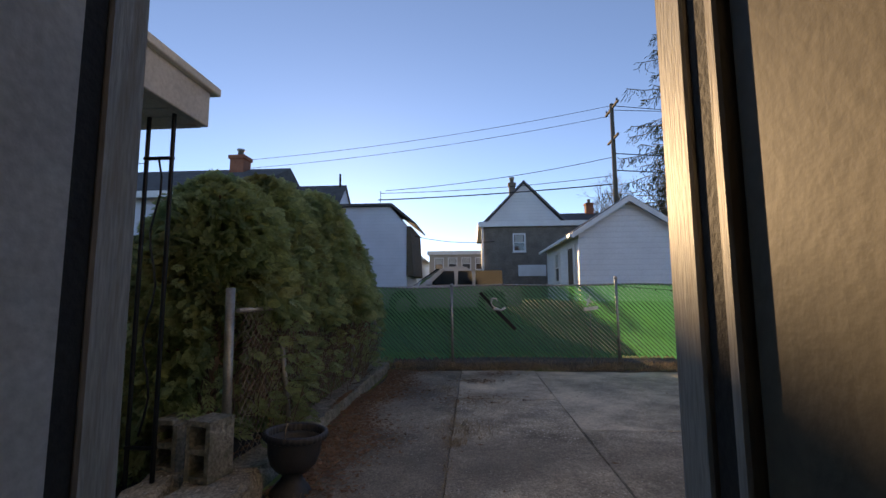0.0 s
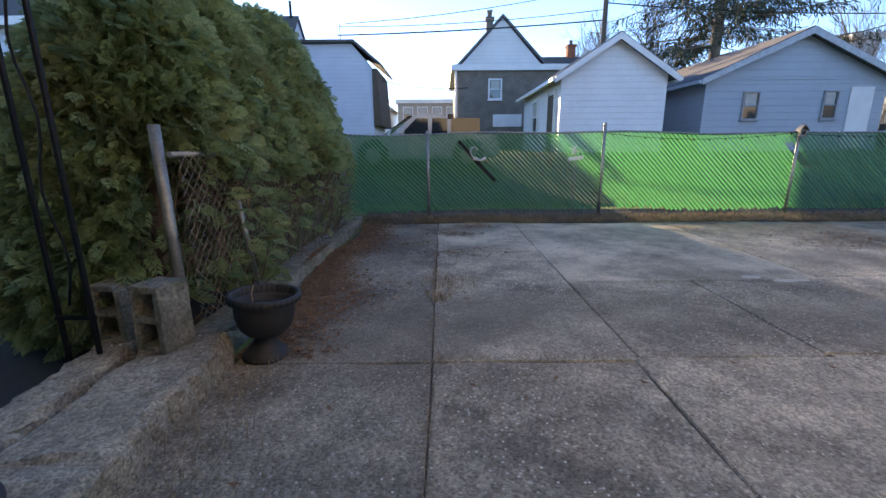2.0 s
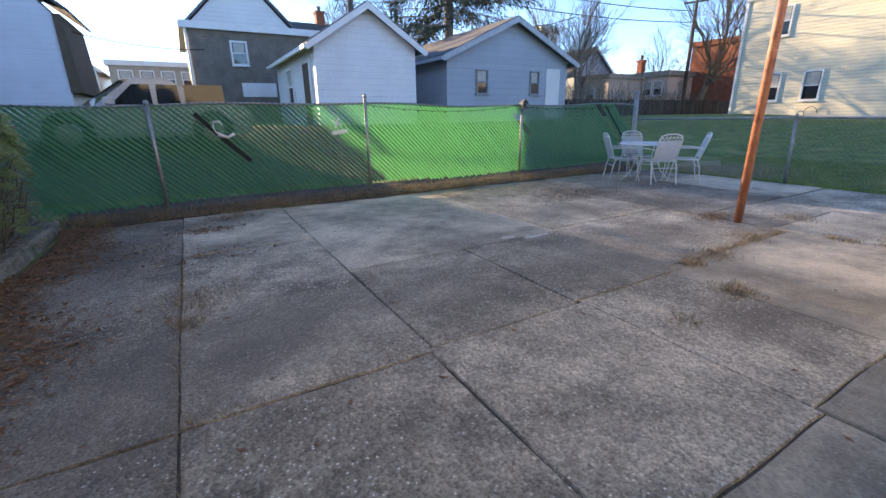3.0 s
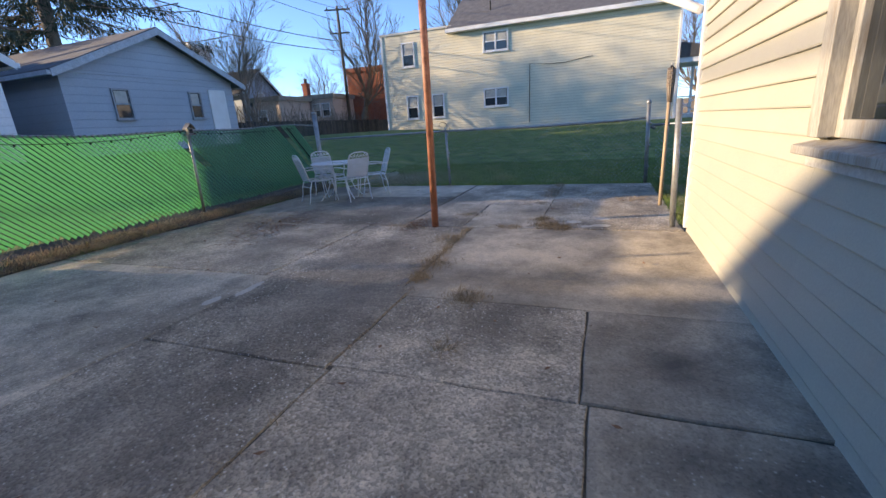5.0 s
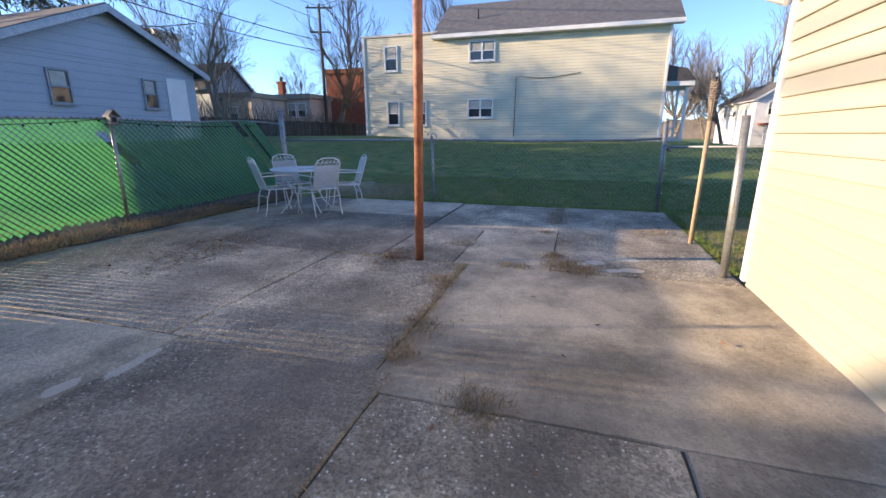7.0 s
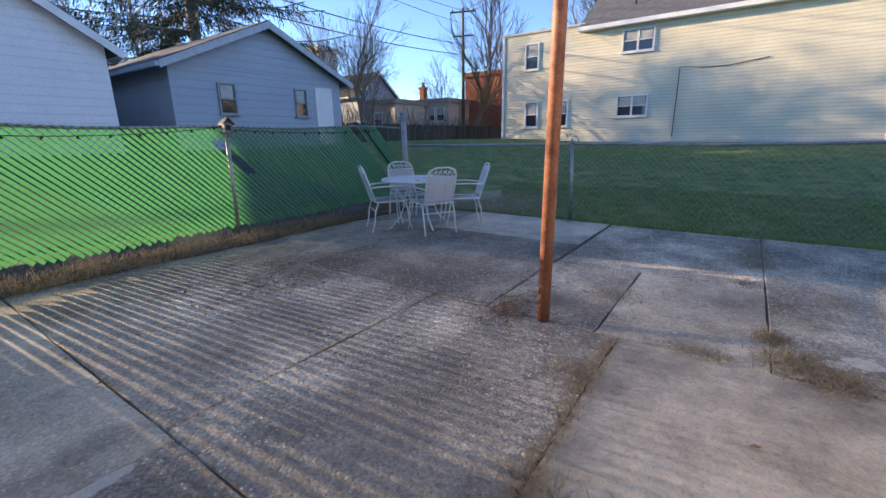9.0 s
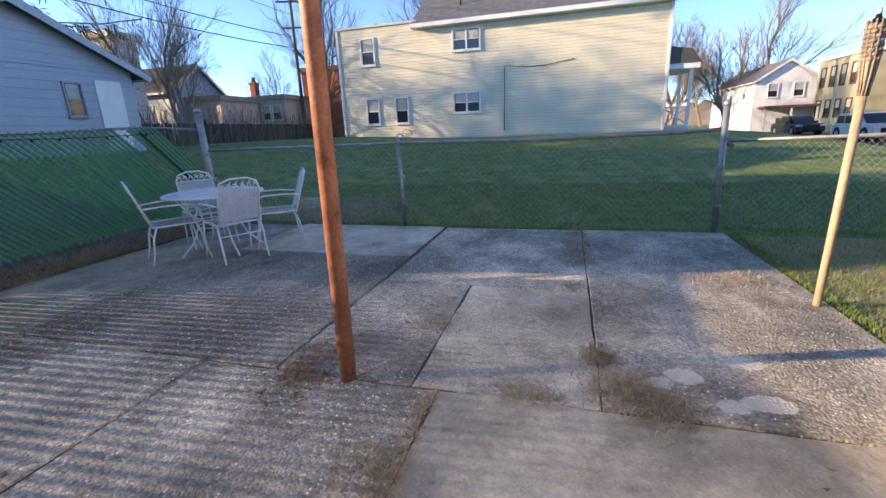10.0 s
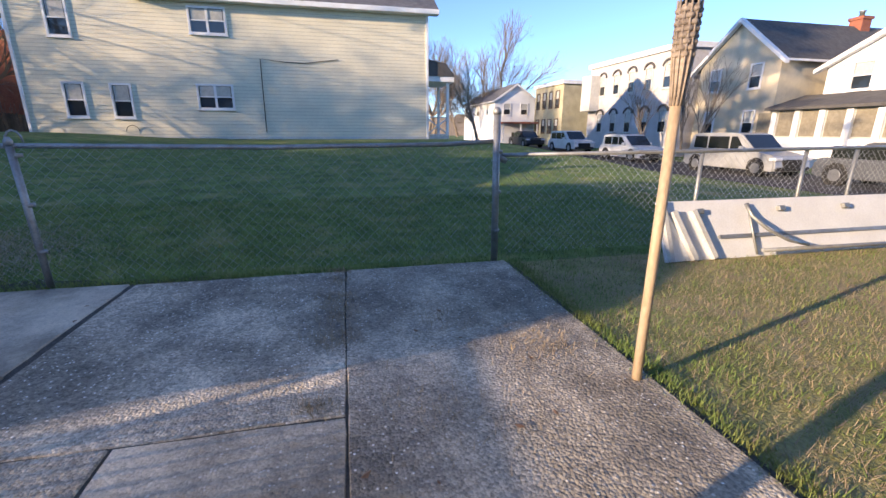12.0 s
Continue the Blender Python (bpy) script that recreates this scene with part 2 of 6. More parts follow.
def concrete_mat(name, tone, pebbles, dark_share):
    """Weathered patio concrete: exposed pebbles, dark lichen blotches, paler worn areas, tan dirt."""
    m = bpy.data.materials.new(name)
    m.use_nodes = True
    n, l = m.node_tree.nodes, m.node_tree.links
    b = n["Principled BSDF"]
    b.inputs["Roughness"].default_value = 0.88
    b.inputs["Specular IOR Level"].default_value = 0.3
    geo = n.new("ShaderNodeNewGeometry")
    info = n.new("ShaderNodeObjectInfo")

    def tex(scale, detail=6.0, rough=0.6, kind="ShaderNodeTexNoise"):
        t = n.new(kind)
        t.inputs["Scale"].default_value = scale
        if kind == "ShaderNodeTexNoise":
            t.inputs["Detail"].default_value, t.inputs["Roughness"].default_value = detail, rough
        l.new(geo.outputs["Position"], t.inputs["Vector"])
        return t

    def ramp(src, *stops):
        r = n.new("ShaderNodeValToRGB")
        while len(r.color_ramp.elements) < len(stops):
            r.color_ramp.elements.new(0.5)
        for e, (p, c) in zip(r.color_ramp.elements, stops):
            e.position = p
            e.color = (*c, 1) if isinstance(c, tuple) else (c, c, c, 1)
        l.new(src, r.inputs["Fac"])
        return r.outputs["Color"]

    def mix(kind, fac, a, bb):
        x = n.new("ShaderNodeMix")
        x.data_type, x.blend_type = 'RGBA', kind
        for key, v in (("Factor", fac), ("A", a), ("B", bb)):
            if isinstance(v, (int, float)):
                x.inputs[key].default_value = v
            elif isinstance(v, tuple):
                x.inputs[key].default_value = (*v, 1)
            else:
                l.new(v, x.inputs[key])
        return x.outputs["Result"]

    big = tex(0.7, 8, 0.6)
    mid = tex(2.3, 8, 0.7)
    grit = tex(70, 3, 0.6)
    fine = tex(24, 5, 0.65)
    base = ramp(big.outputs["Fac"], (0.3, tuple(c * tone for c in (0.51, 0.44, 0.34))), (0.5, tuple(c * tone for c in (0.61, 0.52, 0.405))), (0.72, tuple(c * tone for c in (0.69, 0.595, 0.46))))
    dark = ramp(mid.outputs["Fac"], (0.34 + dark_share, 0.7), (0.60 + dark_share, 0.0))
    col = mix('MIX', dark, base, (0.25, 0.22, 0.185))
    worn = tex(0.62, 7, 0.68)
    col = mix('MULTIPLY', 1.0, col, ramp(worn.outputs["Fac"], (0.42, 1.12), (0.50, 0.86), (0.60, 0.56)))
    blot = ramp(fine.outputs["Fac"], (0.33, 0.80), (0.64, 1.12))
    col = mix('MULTIPLY', 0.35, col, blot)
    pebble = n.new("ShaderNodeTexVoronoi")
    pebble.inputs["Scale"].default_value = 62
    l.new(geo.outputs["Position"], pebble.inputs["Vector"])
    col = mix('MULTIPLY', 0.12 + 0.78 * pebbles, col, ramp(pebble.outputs["Color"], (0.22, 0.68), (0.78, 1.22)))
    bright = ramp(pebble.outputs["Color"], (0.78, 0.0), (0.81, 1.0))
    size = ramp(pebble.outputs["Distance"], (0.30, 1.0), (0.38, 0.0))
    spot = mix('MULTIPLY', 1.0, bright, size)
    where = ramp(worn.outputs["Fac"], (0.44, 0.25 * pebbles), (0.54, pebbles))
    spot = mix('MULTIPLY', 1.0, spot, where)
    col = mix('MIX', spot, col, (0.90, 0.87, 0.80))
    speck = ramp(grit.outputs["Fac"], (0.34, 0.45), (0.50, 1.0))
    col = mix('MULTIPLY', 0.3 + 0.45 * pebbles, col, speck)
    dirt = ramp(tex(1.3, 9, 0.72).outputs["Fac"], (0.58, 0.0), (0.74, 0.55))
    col = mix('MIX', dirt, col, (0.44, 0.37, 0.26))
    mr = n.new("ShaderNodeMapRange")
    mr.inputs["To Min"].default_value, mr.inputs["To Max"].default_value = 0.86, 1.12
    l.new(info.outputs["Random"], mr.inputs["Value"])
    col = mix('MULTIPLY', 1.0, col, mr.outputs["Result"])
    # stains with a place of their own: oil by the house, dark rust round the post, lime patches
    def spot_mask(cx, cy, sx, sy, lo, hi, top):
        vd = n.new("ShaderNodeVectorMath"); vd.operation = 'SUBTRACT'; vd.inputs[1].default_value = (cx, cy, 0)
        l.new(geo.outputs["Position"], vd.inputs[0])
        vs = n.new("ShaderNodeVectorMath"); vs.operation = 'MULTIPLY'; vs.inputs[1].default_value = (sx / 2, sy / 2, 0)
        l.new(vd.outputs[0], vs.inputs[0])
        vl = n.new("ShaderNodeVectorMath"); vl.operation = 'LENGTH'
        l.new(vs.outputs[0], vl.inputs[0])
        ad = n.new("ShaderNodeMath"); ad.operation = 'MULTIPLY_ADD'; ad.inputs[1].default_value = 0.6
        l.new(rag.outputs["Fac"], ad.inputs[0]); l.new(vl.outputs["Value"], ad.inputs[2])
        return ramp(ad.outputs[0], (lo / 2, top), (hi / 2, 0.0))

    rag = tex(5.0, 8, 0.7)
    col = mix('MIX', spot_mask(2.58, 1.45, 3.6, 4.0, 0.75, 1.5, 0.85), col, (0.09, 0.082, 0.075))
    col = mix('MIX', spot_mask(5.95, 4.05, 2.6, 2.2, 0.8, 1.6, 0.7), col, (0.11, 0.095, 0.085))
    for cx, cy, sx, sy in ((0.2, 4.15, 1.5, 1.5), (1.30, 4.01, 1.1, 1.2), (0.03, 3.91, 1.1, 1.2), (2.91, 3.86, 1.1, 1.2), (3.69, 3.76, 1.1, 1.2), (-0.76, 3.70, 1.1, 1.2), (-0.95, 6.4, 2.4, 0.9), (4.3, 4.2, 1.0, 1.7), (2.9, 2.4, 1.6, 2.2), (4.2, 5.6, 0.9, 2.0)):
        col = mix('MIX', spot_mask(cx, cy, sx, sy, 0.9, 1.7, 0.47), col, (0.17, 0.152, 0.13))
    for cx, cy, sx, sy in ((5.95, 2.18, 9.0, 7.0), (5.85, 2.32, 10.0, 8.0), (6.14, 1.82, 9.0, 6.0), (5.76, 1.84, 8.0, 5.0), (5.71, 2.02, 11.0, 9.0), (3.05, 4.82, 3.4, 14.0), (2.75, 4.95, 7.0, 12.0)):
        col = mix('MIX', spot_mask(cx, cy, sx, sy, 1.16, 1.26, 0.6), col, (0.66, 0.63, 0.57))
    l.new(col, b.inputs["Base Color"])
    bp = n.new("ShaderNodeBump")
    bp.inputs["Strength"].default_value, bp.inputs["Distance"].default_value = 1.0, 0.0065
    hs = n.new("ShaderNodeMath"); hs.operation = 'MULTIPLY_ADD'; hs.inputs[1].default_value = -0.9 * pebbles
    l.new(pebble.outputs["Distance"], hs.inputs[0]); l.new(fine.outputs["Fac"], hs.inputs[2])
    l.new(hs.outputs[0], bp.inputs["Height"])
    l.new(bp.outputs["Normal"], b.inputs["Normal"])
    return m


PATIO = concrete_mat("pebbled_patio_concrete", 1.12, 1.0, 0.06)
PATIO_PALE = concrete_mat("smooth_patio_concrete", 1.1, 0.45, -0.06)
PATIO_DARK = concrete_mat("stained_patio_concrete", 0.92, 0.25, 0.10)
PATIO_SMOOTH = concrete_mat("trowelled_patio_concrete", 0.92, 0.08, -0.04)
PATIO_AGED = concrete_mat("aged_patio_concrete", 0.92, 1.0, 0.14)


# ---- ground ----
def smooth(t):
    t = min(1.0, max(0.0, t))
    return t * t * (3 - 2 * t)


def ground_z(x, y):
    a = 0.92 * smooth((x - 9.6) / 17) * smooth((y + 12) / 9)
    b = 0.14 * smooth((y - 8.1) / 0.5) + 0.95 * smooth((y - 9.2) / 7)
    return a + b * (1 - a / 1.3) - 0.47 * smooth((-y - 4.5) / 8) * (1 - 0.75 * smooth((x - 30) / 16)) - 0.03


def grid_axis(lo, hi, a, b, fine):
    mid = list(np.arange(a, b + 1e-6, fine))
    left = [a - fine * (1.45 ** k) for k in range(1, 40) if a - fine * (1.45 ** k) > lo]
    right = [b + fine * (1.45 ** k) for k in range(1, 40) if b + fine * (1.45 ** k) < hi]
    return [lo] + left[::-1] + mid + right + [hi]


GX, GY = grid_axis(-900, 900, -12, 30, 0.5), grid_axis(-900, 900, -16, 20, 0.4)
gv = [(x, y, ground_z(x, y)) for y in GY for x in GX]
gf = [(j * len(GX) + i, j * len(GX) + i + 1, (j + 1) * len(GX) + i + 1, (j + 1) * len(GX) + i) for j in range(len(GY) - 1) for i in range(len(GX) - 1)]
ground = tagged(raw("ground", gv, gf, GRASS, smooth=True), "short winter lawn with bare worn patches", "lawn", kind="structure")


def sheet(name, x0, x1, y0, y1, lift, material, step=1.0):
    xs = list(np.arange(x0, x1, step)) + [x1]
    ys = list(np.arange(y0, y1, step)) + [y1]
    v = [(x, y, ground_z(x, y) + lift) for y in ys for x in xs]
    v += [(x, y, ground_z(x, y) - 0.1) for x, y in ((x0, y0), (x1, y0), (x1, y1), (x0, y1))]
    f = [(j * len(xs) + i, j * len(xs) + i + 1, (j + 1) * len(xs) + i + 1, (j + 1) * len(xs) + i) for j in range(len(ys) - 1) for i in range(len(xs) - 1)]
    return raw(name, v, f, material, smooth=True)


DRY_PATCH = mat("bare_sandy_lawn", (0.42, 0.35, 0.24), 0.95, second=(0.26, 0.22, 0.13), scale=3, amount=0.7, fine=45, bump=0.6, third=(0.14, 0.17, 0.06), stain=2.2)
pv = [(11.1, 7.6, ground_z(11.1, 7.6) + 0.02)] + [(11.1 + (0.85 + 0.3 * math.sin(3 * q) + 0.12 * math.sin(7 * q)) * math.cos(q), 7.6 + (0.55 + 0.2 * math.sin(2 * q + 1) + 0.1 * math.sin(9 * q)) * math.sin(q), ground_z(11.1 + 1.25 * math.cos(q), 7.6 + 0.85 * math.sin(q)) + 0.014) for q in [2 * math.pi * k / 48 for k in range(48)]]
tagged(raw("bare_patch", pv, [(0, k + 1, (k + 1) % 48 + 1) for k in range(48)], DRY_PATCH, smooth=True), "pale dry bare patch in the lawn", "soil", kind="structure")
tagged(sheet("road", -60, 120, -17.6, -11.2, 0.03, ASPHALT, 2.0), "worn grey asphalt street with parked cars", "street", kind="structure")
tagged(sheet("alley", -40, 9.3, 9.4, 15.6, 0.03, ASPHALT, 0.8), "dark asphalt alley behind the green fence", "alley", kind="structure")
tagged(sheet("driveway", -8, -2.12, 1.9, 4.6, 0.035, ASPHALT, 0.6), "dark asphalt paving of the neighbouring yard", "driveway", kind="structure")

WORN = mat("worn_lawn_soil", (0.38, 0.33, 0.15), 0.95, second=(0.23, 0.24, 0.085), scale=3, amount=0.6, fine=50, bump=0.7, third=(0.36, 0.28, 0.17), stain=1.4, depth=0.02)
tagged(sheet("worn_ground", 5.75, 9.38, -5.5, 0.95, 0.006, WORN, 0.4), "worn brown soil with thin grass beside the patio", "soil", kind="structure")

VERGE = mat("dark_leafy_soil", (0.085, 0.075, 0.05), 0.95, second=(0.05, 0.055, 0.03), scale=6, amount=0.7, fine=45, bump=0.8, third=(0.10, 0.13, 0.05), stain=2.5, depth=0.02)
vy = [3.3 + 0.1 * j for j in range(53)]
vw = [0.16 + 0.34 * smooth((y - 3.6) / 2.0) + 0.07 * math.sin(y * 5) + 0.05 * math.sin(y * 13) for y in vy]
vv = [(9.38 + w * t, y, ground_z(9.38 + w * t, y) + 0.012 - 0.016 * t) for y, w in zip(vy, vw) for t in (0, 0.5, 1)]
tagged(raw("verge", vv, [(3 * j + k, 3 * j + k + 1, 3 * j + k + 4, 3 * j + k + 3) for j in range(52) for k in range(2)], VERGE, smooth=True), "dark bare leafy soil along the slab edge", "soil", kind="structure")

# patio: a bed of soil and separate slabs
patio = tagged(part("patio", box(bm_new(), -1.66, 9.40, 0.92, 8.35, -0.12, -0.012), SOIL), "weathered grey concrete patio cast in separate slabs", "patio", kind="structure")
random.seed(11)


def slab(x0, x1, y0, y1, look_of):
    """One cast slab: a slightly wandering outline, a worn arris and a faint tilt."""
    ring, phase = [], [random.uniform(0, 6.28) for _ in range(4)]
    corners = [(x0, y0), (x1, y0), (x1, y1), (x0, y1)]
    for side in range(4):
        (ax, ay), (bx, by) = corners[side], corners[(side + 1) % 4]
        m = max(3, int(math.hypot(bx - ax, by - ay) / 0.11))
        for j in range(m):
            t = j / m
            w = 0.004 + 0.004 * math.sin(phase[side] + 9 * t) + random.uniform(-0.002, 0.003)
            ring.append((ax + (bx - ax) * t, ay + (by - ay) * t, w))
    dz, sx, sy = random.uniform(-0.006, 0.004), random.uniform(-0.002, 0.002), random.uniform(-0.002, 0.002)
    cx, cy = (x0 + x1) / 2, (y0 + y1) / 2
    v, m = [], len(ring)
    for inset, depth in ((0.0, -0.11), (0.0, -0.010), (0.006, 0.0)):
        for x, y, w in ring:
            d = w + inset
            px, py = min(max(x, x0 + d), x1 - d), min(max(y, y0 + d), y1 - d)
            v.append((px, py, depth if depth < -0.05 else depth + dz + sx * (px - cx) + sy * (py - cy)))
    f = [(r * m + j, r * m + (j + 1) % m, (r + 1) * m + (j + 1) % m, (r + 1) * m + j) for r in range(2) for j in range(m)]
    f.append(tuple(2 * m + j for j in range(m)))
    raw("slab", v, f, look_of, patio)


A, B, D = PATIO, PATIO_PALE, PATIO_DARK
SLABS = [(-1.62, -0.41, 0.90, 3.24, PATIO_AGED), (-0.41, 0.85, 0.90, 3.26, A), (0.85, 2.12, 0.90, 1.88, D), (0.85, 2.12, 1.88, 3.30, A), (2.12, 3.2, 0.90, 1.92, D), (2.12, 3.2, 1.92, 3.33, A),
         (3.2, 5.555, 0.90, 3.44, PATIO_SMOOTH), (-1.62, -0.41, 3.24, 8.3, PATIO_AGED), (-0.41, 0.88, 3.26, 6.1, A), (0.88, 2.08, 3.30, 4.86, A), (2.08, 3.4, 3.33, 4.86, A), (3.4, 5.555, 3.44, 4.97, A),
         (-0.41, 0.88, 6.1, 8.3, B), (0.88, 3.4, 4.86, 8.3, B), (3.4, 5.555, 4.97, 8.3, A), (5.555, 9.42, 0.96, 2.61, A), (5.555, 7.15, 2.61, 3.60, B), (7.15, 9.40, 2.61, 4.43, A),
         (5.555, 7.15, 3.60, 4.453, A), (5.555, 7.9, 4.455, 6.75, PATIO_AGED), (7.9, 9.42, 4.47, 6.75, PATIO_SMOOTH), (5.555, 9.35, 6.75, 8.3, D)]
for row in SLABS:
    slab(*row)

# raised concrete curb between the two yards: a wide wall and a narrower one behind
random.seed(5)


def rough_bar(name, x0, x1, y0, y1, z0, z1, material, parent=None, jitter=0.012, step=0.11, slant=0.0):
    n = max(2, int((y1 - y0) / step))
    v, f = [], []
    prof = [(x0, z0), (x0, z1 - 0.015), (x0 + 0.015, z1), ((x0 + x1) / 2, z1), (x1 - 0.02, z1), (x1, z1 - 0.025), (x1, (z0 + z1) / 2), (x1, z0)]
    for j in range(n + 1):
        y = y0 + (y1 - y0) * j / n
        for k, (x, z) in enumerate(prof):
            a = jitter if k not in (0, 7) else jitter * 0.4
            v.append((x + slant * (y - y0) + random.uniform(-a, a), y + random.uniform(-a, a) * (0 < j < n), z + random.uniform(-a, a) * 0.6))
    m = len(prof)
    for j in range(n):
        for k in range(m - 1):
            f.append((j * m + k, j * m + k + 1, (j + 1) * m + k + 1, (j + 1) * m + k))
    f.append(tuple(range(m))[::-1])
    f.append(tuple(n * m + k for k in range(m)))
    return raw(name, v, f, material, parent)


CURB = mat("pebbled_curb_concrete", (0.36, 0.34, 0.29), 0.9, second=(0.22, 0.21, 0.175), scale=7, amount=0.85, fine=42, bump=1.0, third=(0.12, 0.13, 0.09), stain=3, depth=0.02)
curb = thing("curb_wall", "crumbling pebbled concrete curb between two yards", "curb", kind="structure")
rough_bar("near_step", -1.94, -1.54, 2.0, 3.26, -0.05, 0.205, PATIO, curb, 0.02, 0.07, -0.07)
rough_bar("rear_rib", -2.20, -1.99, 1.95, 3.4, -0.05, 0.205, PATIO, curb, 0.02, 0.07, -0.10)
rough_bar("long_kerb", -2.0, -1.72, 3.2, 8.2, -0.05, 0.13, CURB, curb, 0.02)

# ---- our house: cream lap siding, doorway and a room behind it ----
WALL_Y = 0.93
house = thing("house", "small house with cream vinyl lap siding", "house", kind="structure")


def boards(x0, x1, z0, z1, course=0.1355):
    """Lap siding courses on the plane y = WALL_Y, each one a sloping board."""
    z = 0.076 - course
    while z + course < z0 + 0.02:
        z += course
    while z < z1 - 0.02:
        top = min(z + course, z1)
        bm = bm_new()
        prism(bm, [(WALL_Y - 0.025, z - 0.004), (WALL_Y + 0.017, z - 0.004), (WALL_Y + 0.020, z + 0.004), (WALL_Y + 0.019, z + 0.012), (WALL_Y - 0.002, top - 0.001), (WALL_Y - 0.025, top - 0.001)], "x", x0, x1)
        part("siding_board", bm, CREAM, house)
        z += course


WX0, WX1, WZ0, WZ1 = 1.72, 2.76, 1.16, 2.55       # window opening
for a, b, c, d in ((0.26, WX0, 0.1, 5.2), (WX1, 5.62, 0.1, 5.2), (WX0, WX1, 0.1, WZ0 - 0.08), (WX0, WX1, WZ1 + 0.12, 5.2), (-1.9, -0.86, 0.1, 5.2), (-0.86, 0.26, 2.3, 5.2)):
    part("sheathing", box(bm_new(), a, b, 0.66, WALL_Y - 0.028, c, d), BROWN, house)
boards(WX1, 5.62, 0.0, 5.2)
boards(0.26, WX0, 0.0, 5.2)
boards(WX0, WX1, 0.0, 1.02)
boards(WX0, WX1, 2.67, 5.2)
boards(-1.88, -0.86, 0.03, 5.2)
boards(-0.86, 0.26, 2.32, 5.2)
part("foundation", box(bm_new(), 0.2, 5.66, 0.66, 0.90, -0.1, 0.02), CONCRETE_EDGE, house)
part("corner_post", bevel(box(bm_new(), 5.62, 5.70, 0.85, 0.965, 0.03, 5.2), 0.004), WHITE, house, "white corner post")
part("side_wall", box(bm_new(), 5.5, 5.66, -8, 0.86, -0.1, 5.2), CREAM, house)
part("back_wall", box(bm_new(), -7, 5.66, -8.2, -8, -0.1, 5.2), CREAM, house)
part("roof", prism(bm_new(), [(-8.4, 5.15), (1.3, 5.15), (1.3, 5.3), (-3.5, 7.6), (-8.4, 5.3)], "x", -7.2, 5.95), SHINGLE, house)
# window
win = part("window", box(bm_new(), WX0 - 0.0, WX0 + 0.10, 0.88, 0.985, WZ0, WZ1), PEELING, house, "old white window frame with peeling paint")
for a, b, c, d, y in ((WX1 - 0.10, WX1, WZ0, WZ1, 0.985), (WX0, WX1, WZ1, WZ1 + 0.11, 0.99), (WX0 + 0.10, WX1 - 0.10, 1.76, 1.82, 0.93)):
    part("frame_piece", bevel(box(bm_new(), a, b, 0.88, y, c, d), 0.004), PEELING, win)
for x in (WX0 + 0.10, WX1 - 0.145):
    part("sash_stile", bevel(box(bm_new(), x, x + 0.045, 0.86, 0.92, WZ0, WZ1), 0.003), PEELING, win)
part("sash_rail", bevel(box(bm_new(), WX0 + 0.145, WX1 - 0.145, 0.865, 0.918, WZ0, WZ0 + 0.075), 0.003), PEELING, win)
part("sill", bevel(prism(bm_new(), [(0.85, 1.10), (1.02, 1.085), (1.02, 1.125), (0.85, 1.16)], "x", WX0 - 0.06, WX1 + 0.05), 0.004), PEELING, win)
part("apron", box(bm_new(), WX0 - 0.02, WX1 + 0.02, 0.9, 0.965, 1.03, 1.095), PALE_TRIM, win)
part("pane", box(bm_new(), WX0 + 0.145, WX1 - 0.145, 0.884, 0.890, WZ0 + 0.07, WZ1), GLASS, win)
part("curtain", box(bm_new(), WX0 + 0.1, WX1 - 0.1, 0.80, 0.805, WZ0, WZ1), BLIND, win)
# gutter and elbow at the corner
gutter = thing("downspout", "white metal downspout with a kicked-out elbow", "downspout", kind="structure")
part("elbow", tube(bm_new(), [(5.69, 0.99, 2.27), (5.90, 1.13, 2.40), (6.16, 1.32, 2.55)], 0.045, 10), WHITE, gutter)
part("collar", tube(bm_new(), [(6.15, 1.31, 2.545), (6.19, 1.34, 2.575)], 0.056, 10), WHITE, gutter)
part("outlet", tube(bm_new(), [(6.18, 1.335, 2.565), (6.22, 1.36, 2.64), (6.22, 1.36, 5.0)], 0.045, 10), WHITE, gutter)

# doorway
DOOR_BROWN = mat("brown_door_paint", (0.13, 0.112, 0.082), 0.7, second=(0.105, 0.09, 0.065), scale=3, amount=0.3, fine=50, bump=0.1)
DL, DR, DY = -0.716, 0.117, 0.965
door = thing("doorway", "old wooden back doorway with peeling white casing", "doorway", kind="structure")
part("left_casing", bevel(box(bm_new(), DL - 0.11, DL - 0.012, 0.93, DY, 0.0, 2.14), 0.005), PEELING, door)
part("left_jamb", bevel(box(bm_new(), DL - 0.05, DL, 0.890, 0.962, 0.0, 2.10), 0.004), PEELING, door)
part("door_edge", bevel(box(bm_new(), DL - 0.05, DL + 0.006, 0.705, 0.845, 0.0, 2.10), 0.003), PALE_TRIM, door)
part("weather_strip", box(bm_new(), DL - 0.05, DL - 0.006, 0.845, 0.890, 0.0, 2.10), DARK_GAP, door)
part("inner_casing", bevel(box(bm_new(), DL - 0.16, DL - 0.010, 0.63, 0.705, 0.0, 2.14), 0.004), PALE_TRIM, door)
part("right_casing", bevel(box(bm_new(), DR + 0.012, DR + 0.14, 0.93, 1.016, 0.0, 2.14), 0.005), PEELING, door)
part("right_jamb", bevel(box(bm_new(), DR, DR + 0.05, 0.94, 1.02, 0.0, 2.10), 0.004), PEELING, door)
part("right_stop", bevel(box(bm_new(), DR + 0.008, DR + 0.06, 0.882, 0.938, 0.0, 2.10), 0.003), DARK_GAP, door)
part("right_edge", bevel(box(bm_new(), DR - 0.002, DR + 0.03, 0.856, 0.88, 0.0, 2.10), 0.004), PEELING, door)
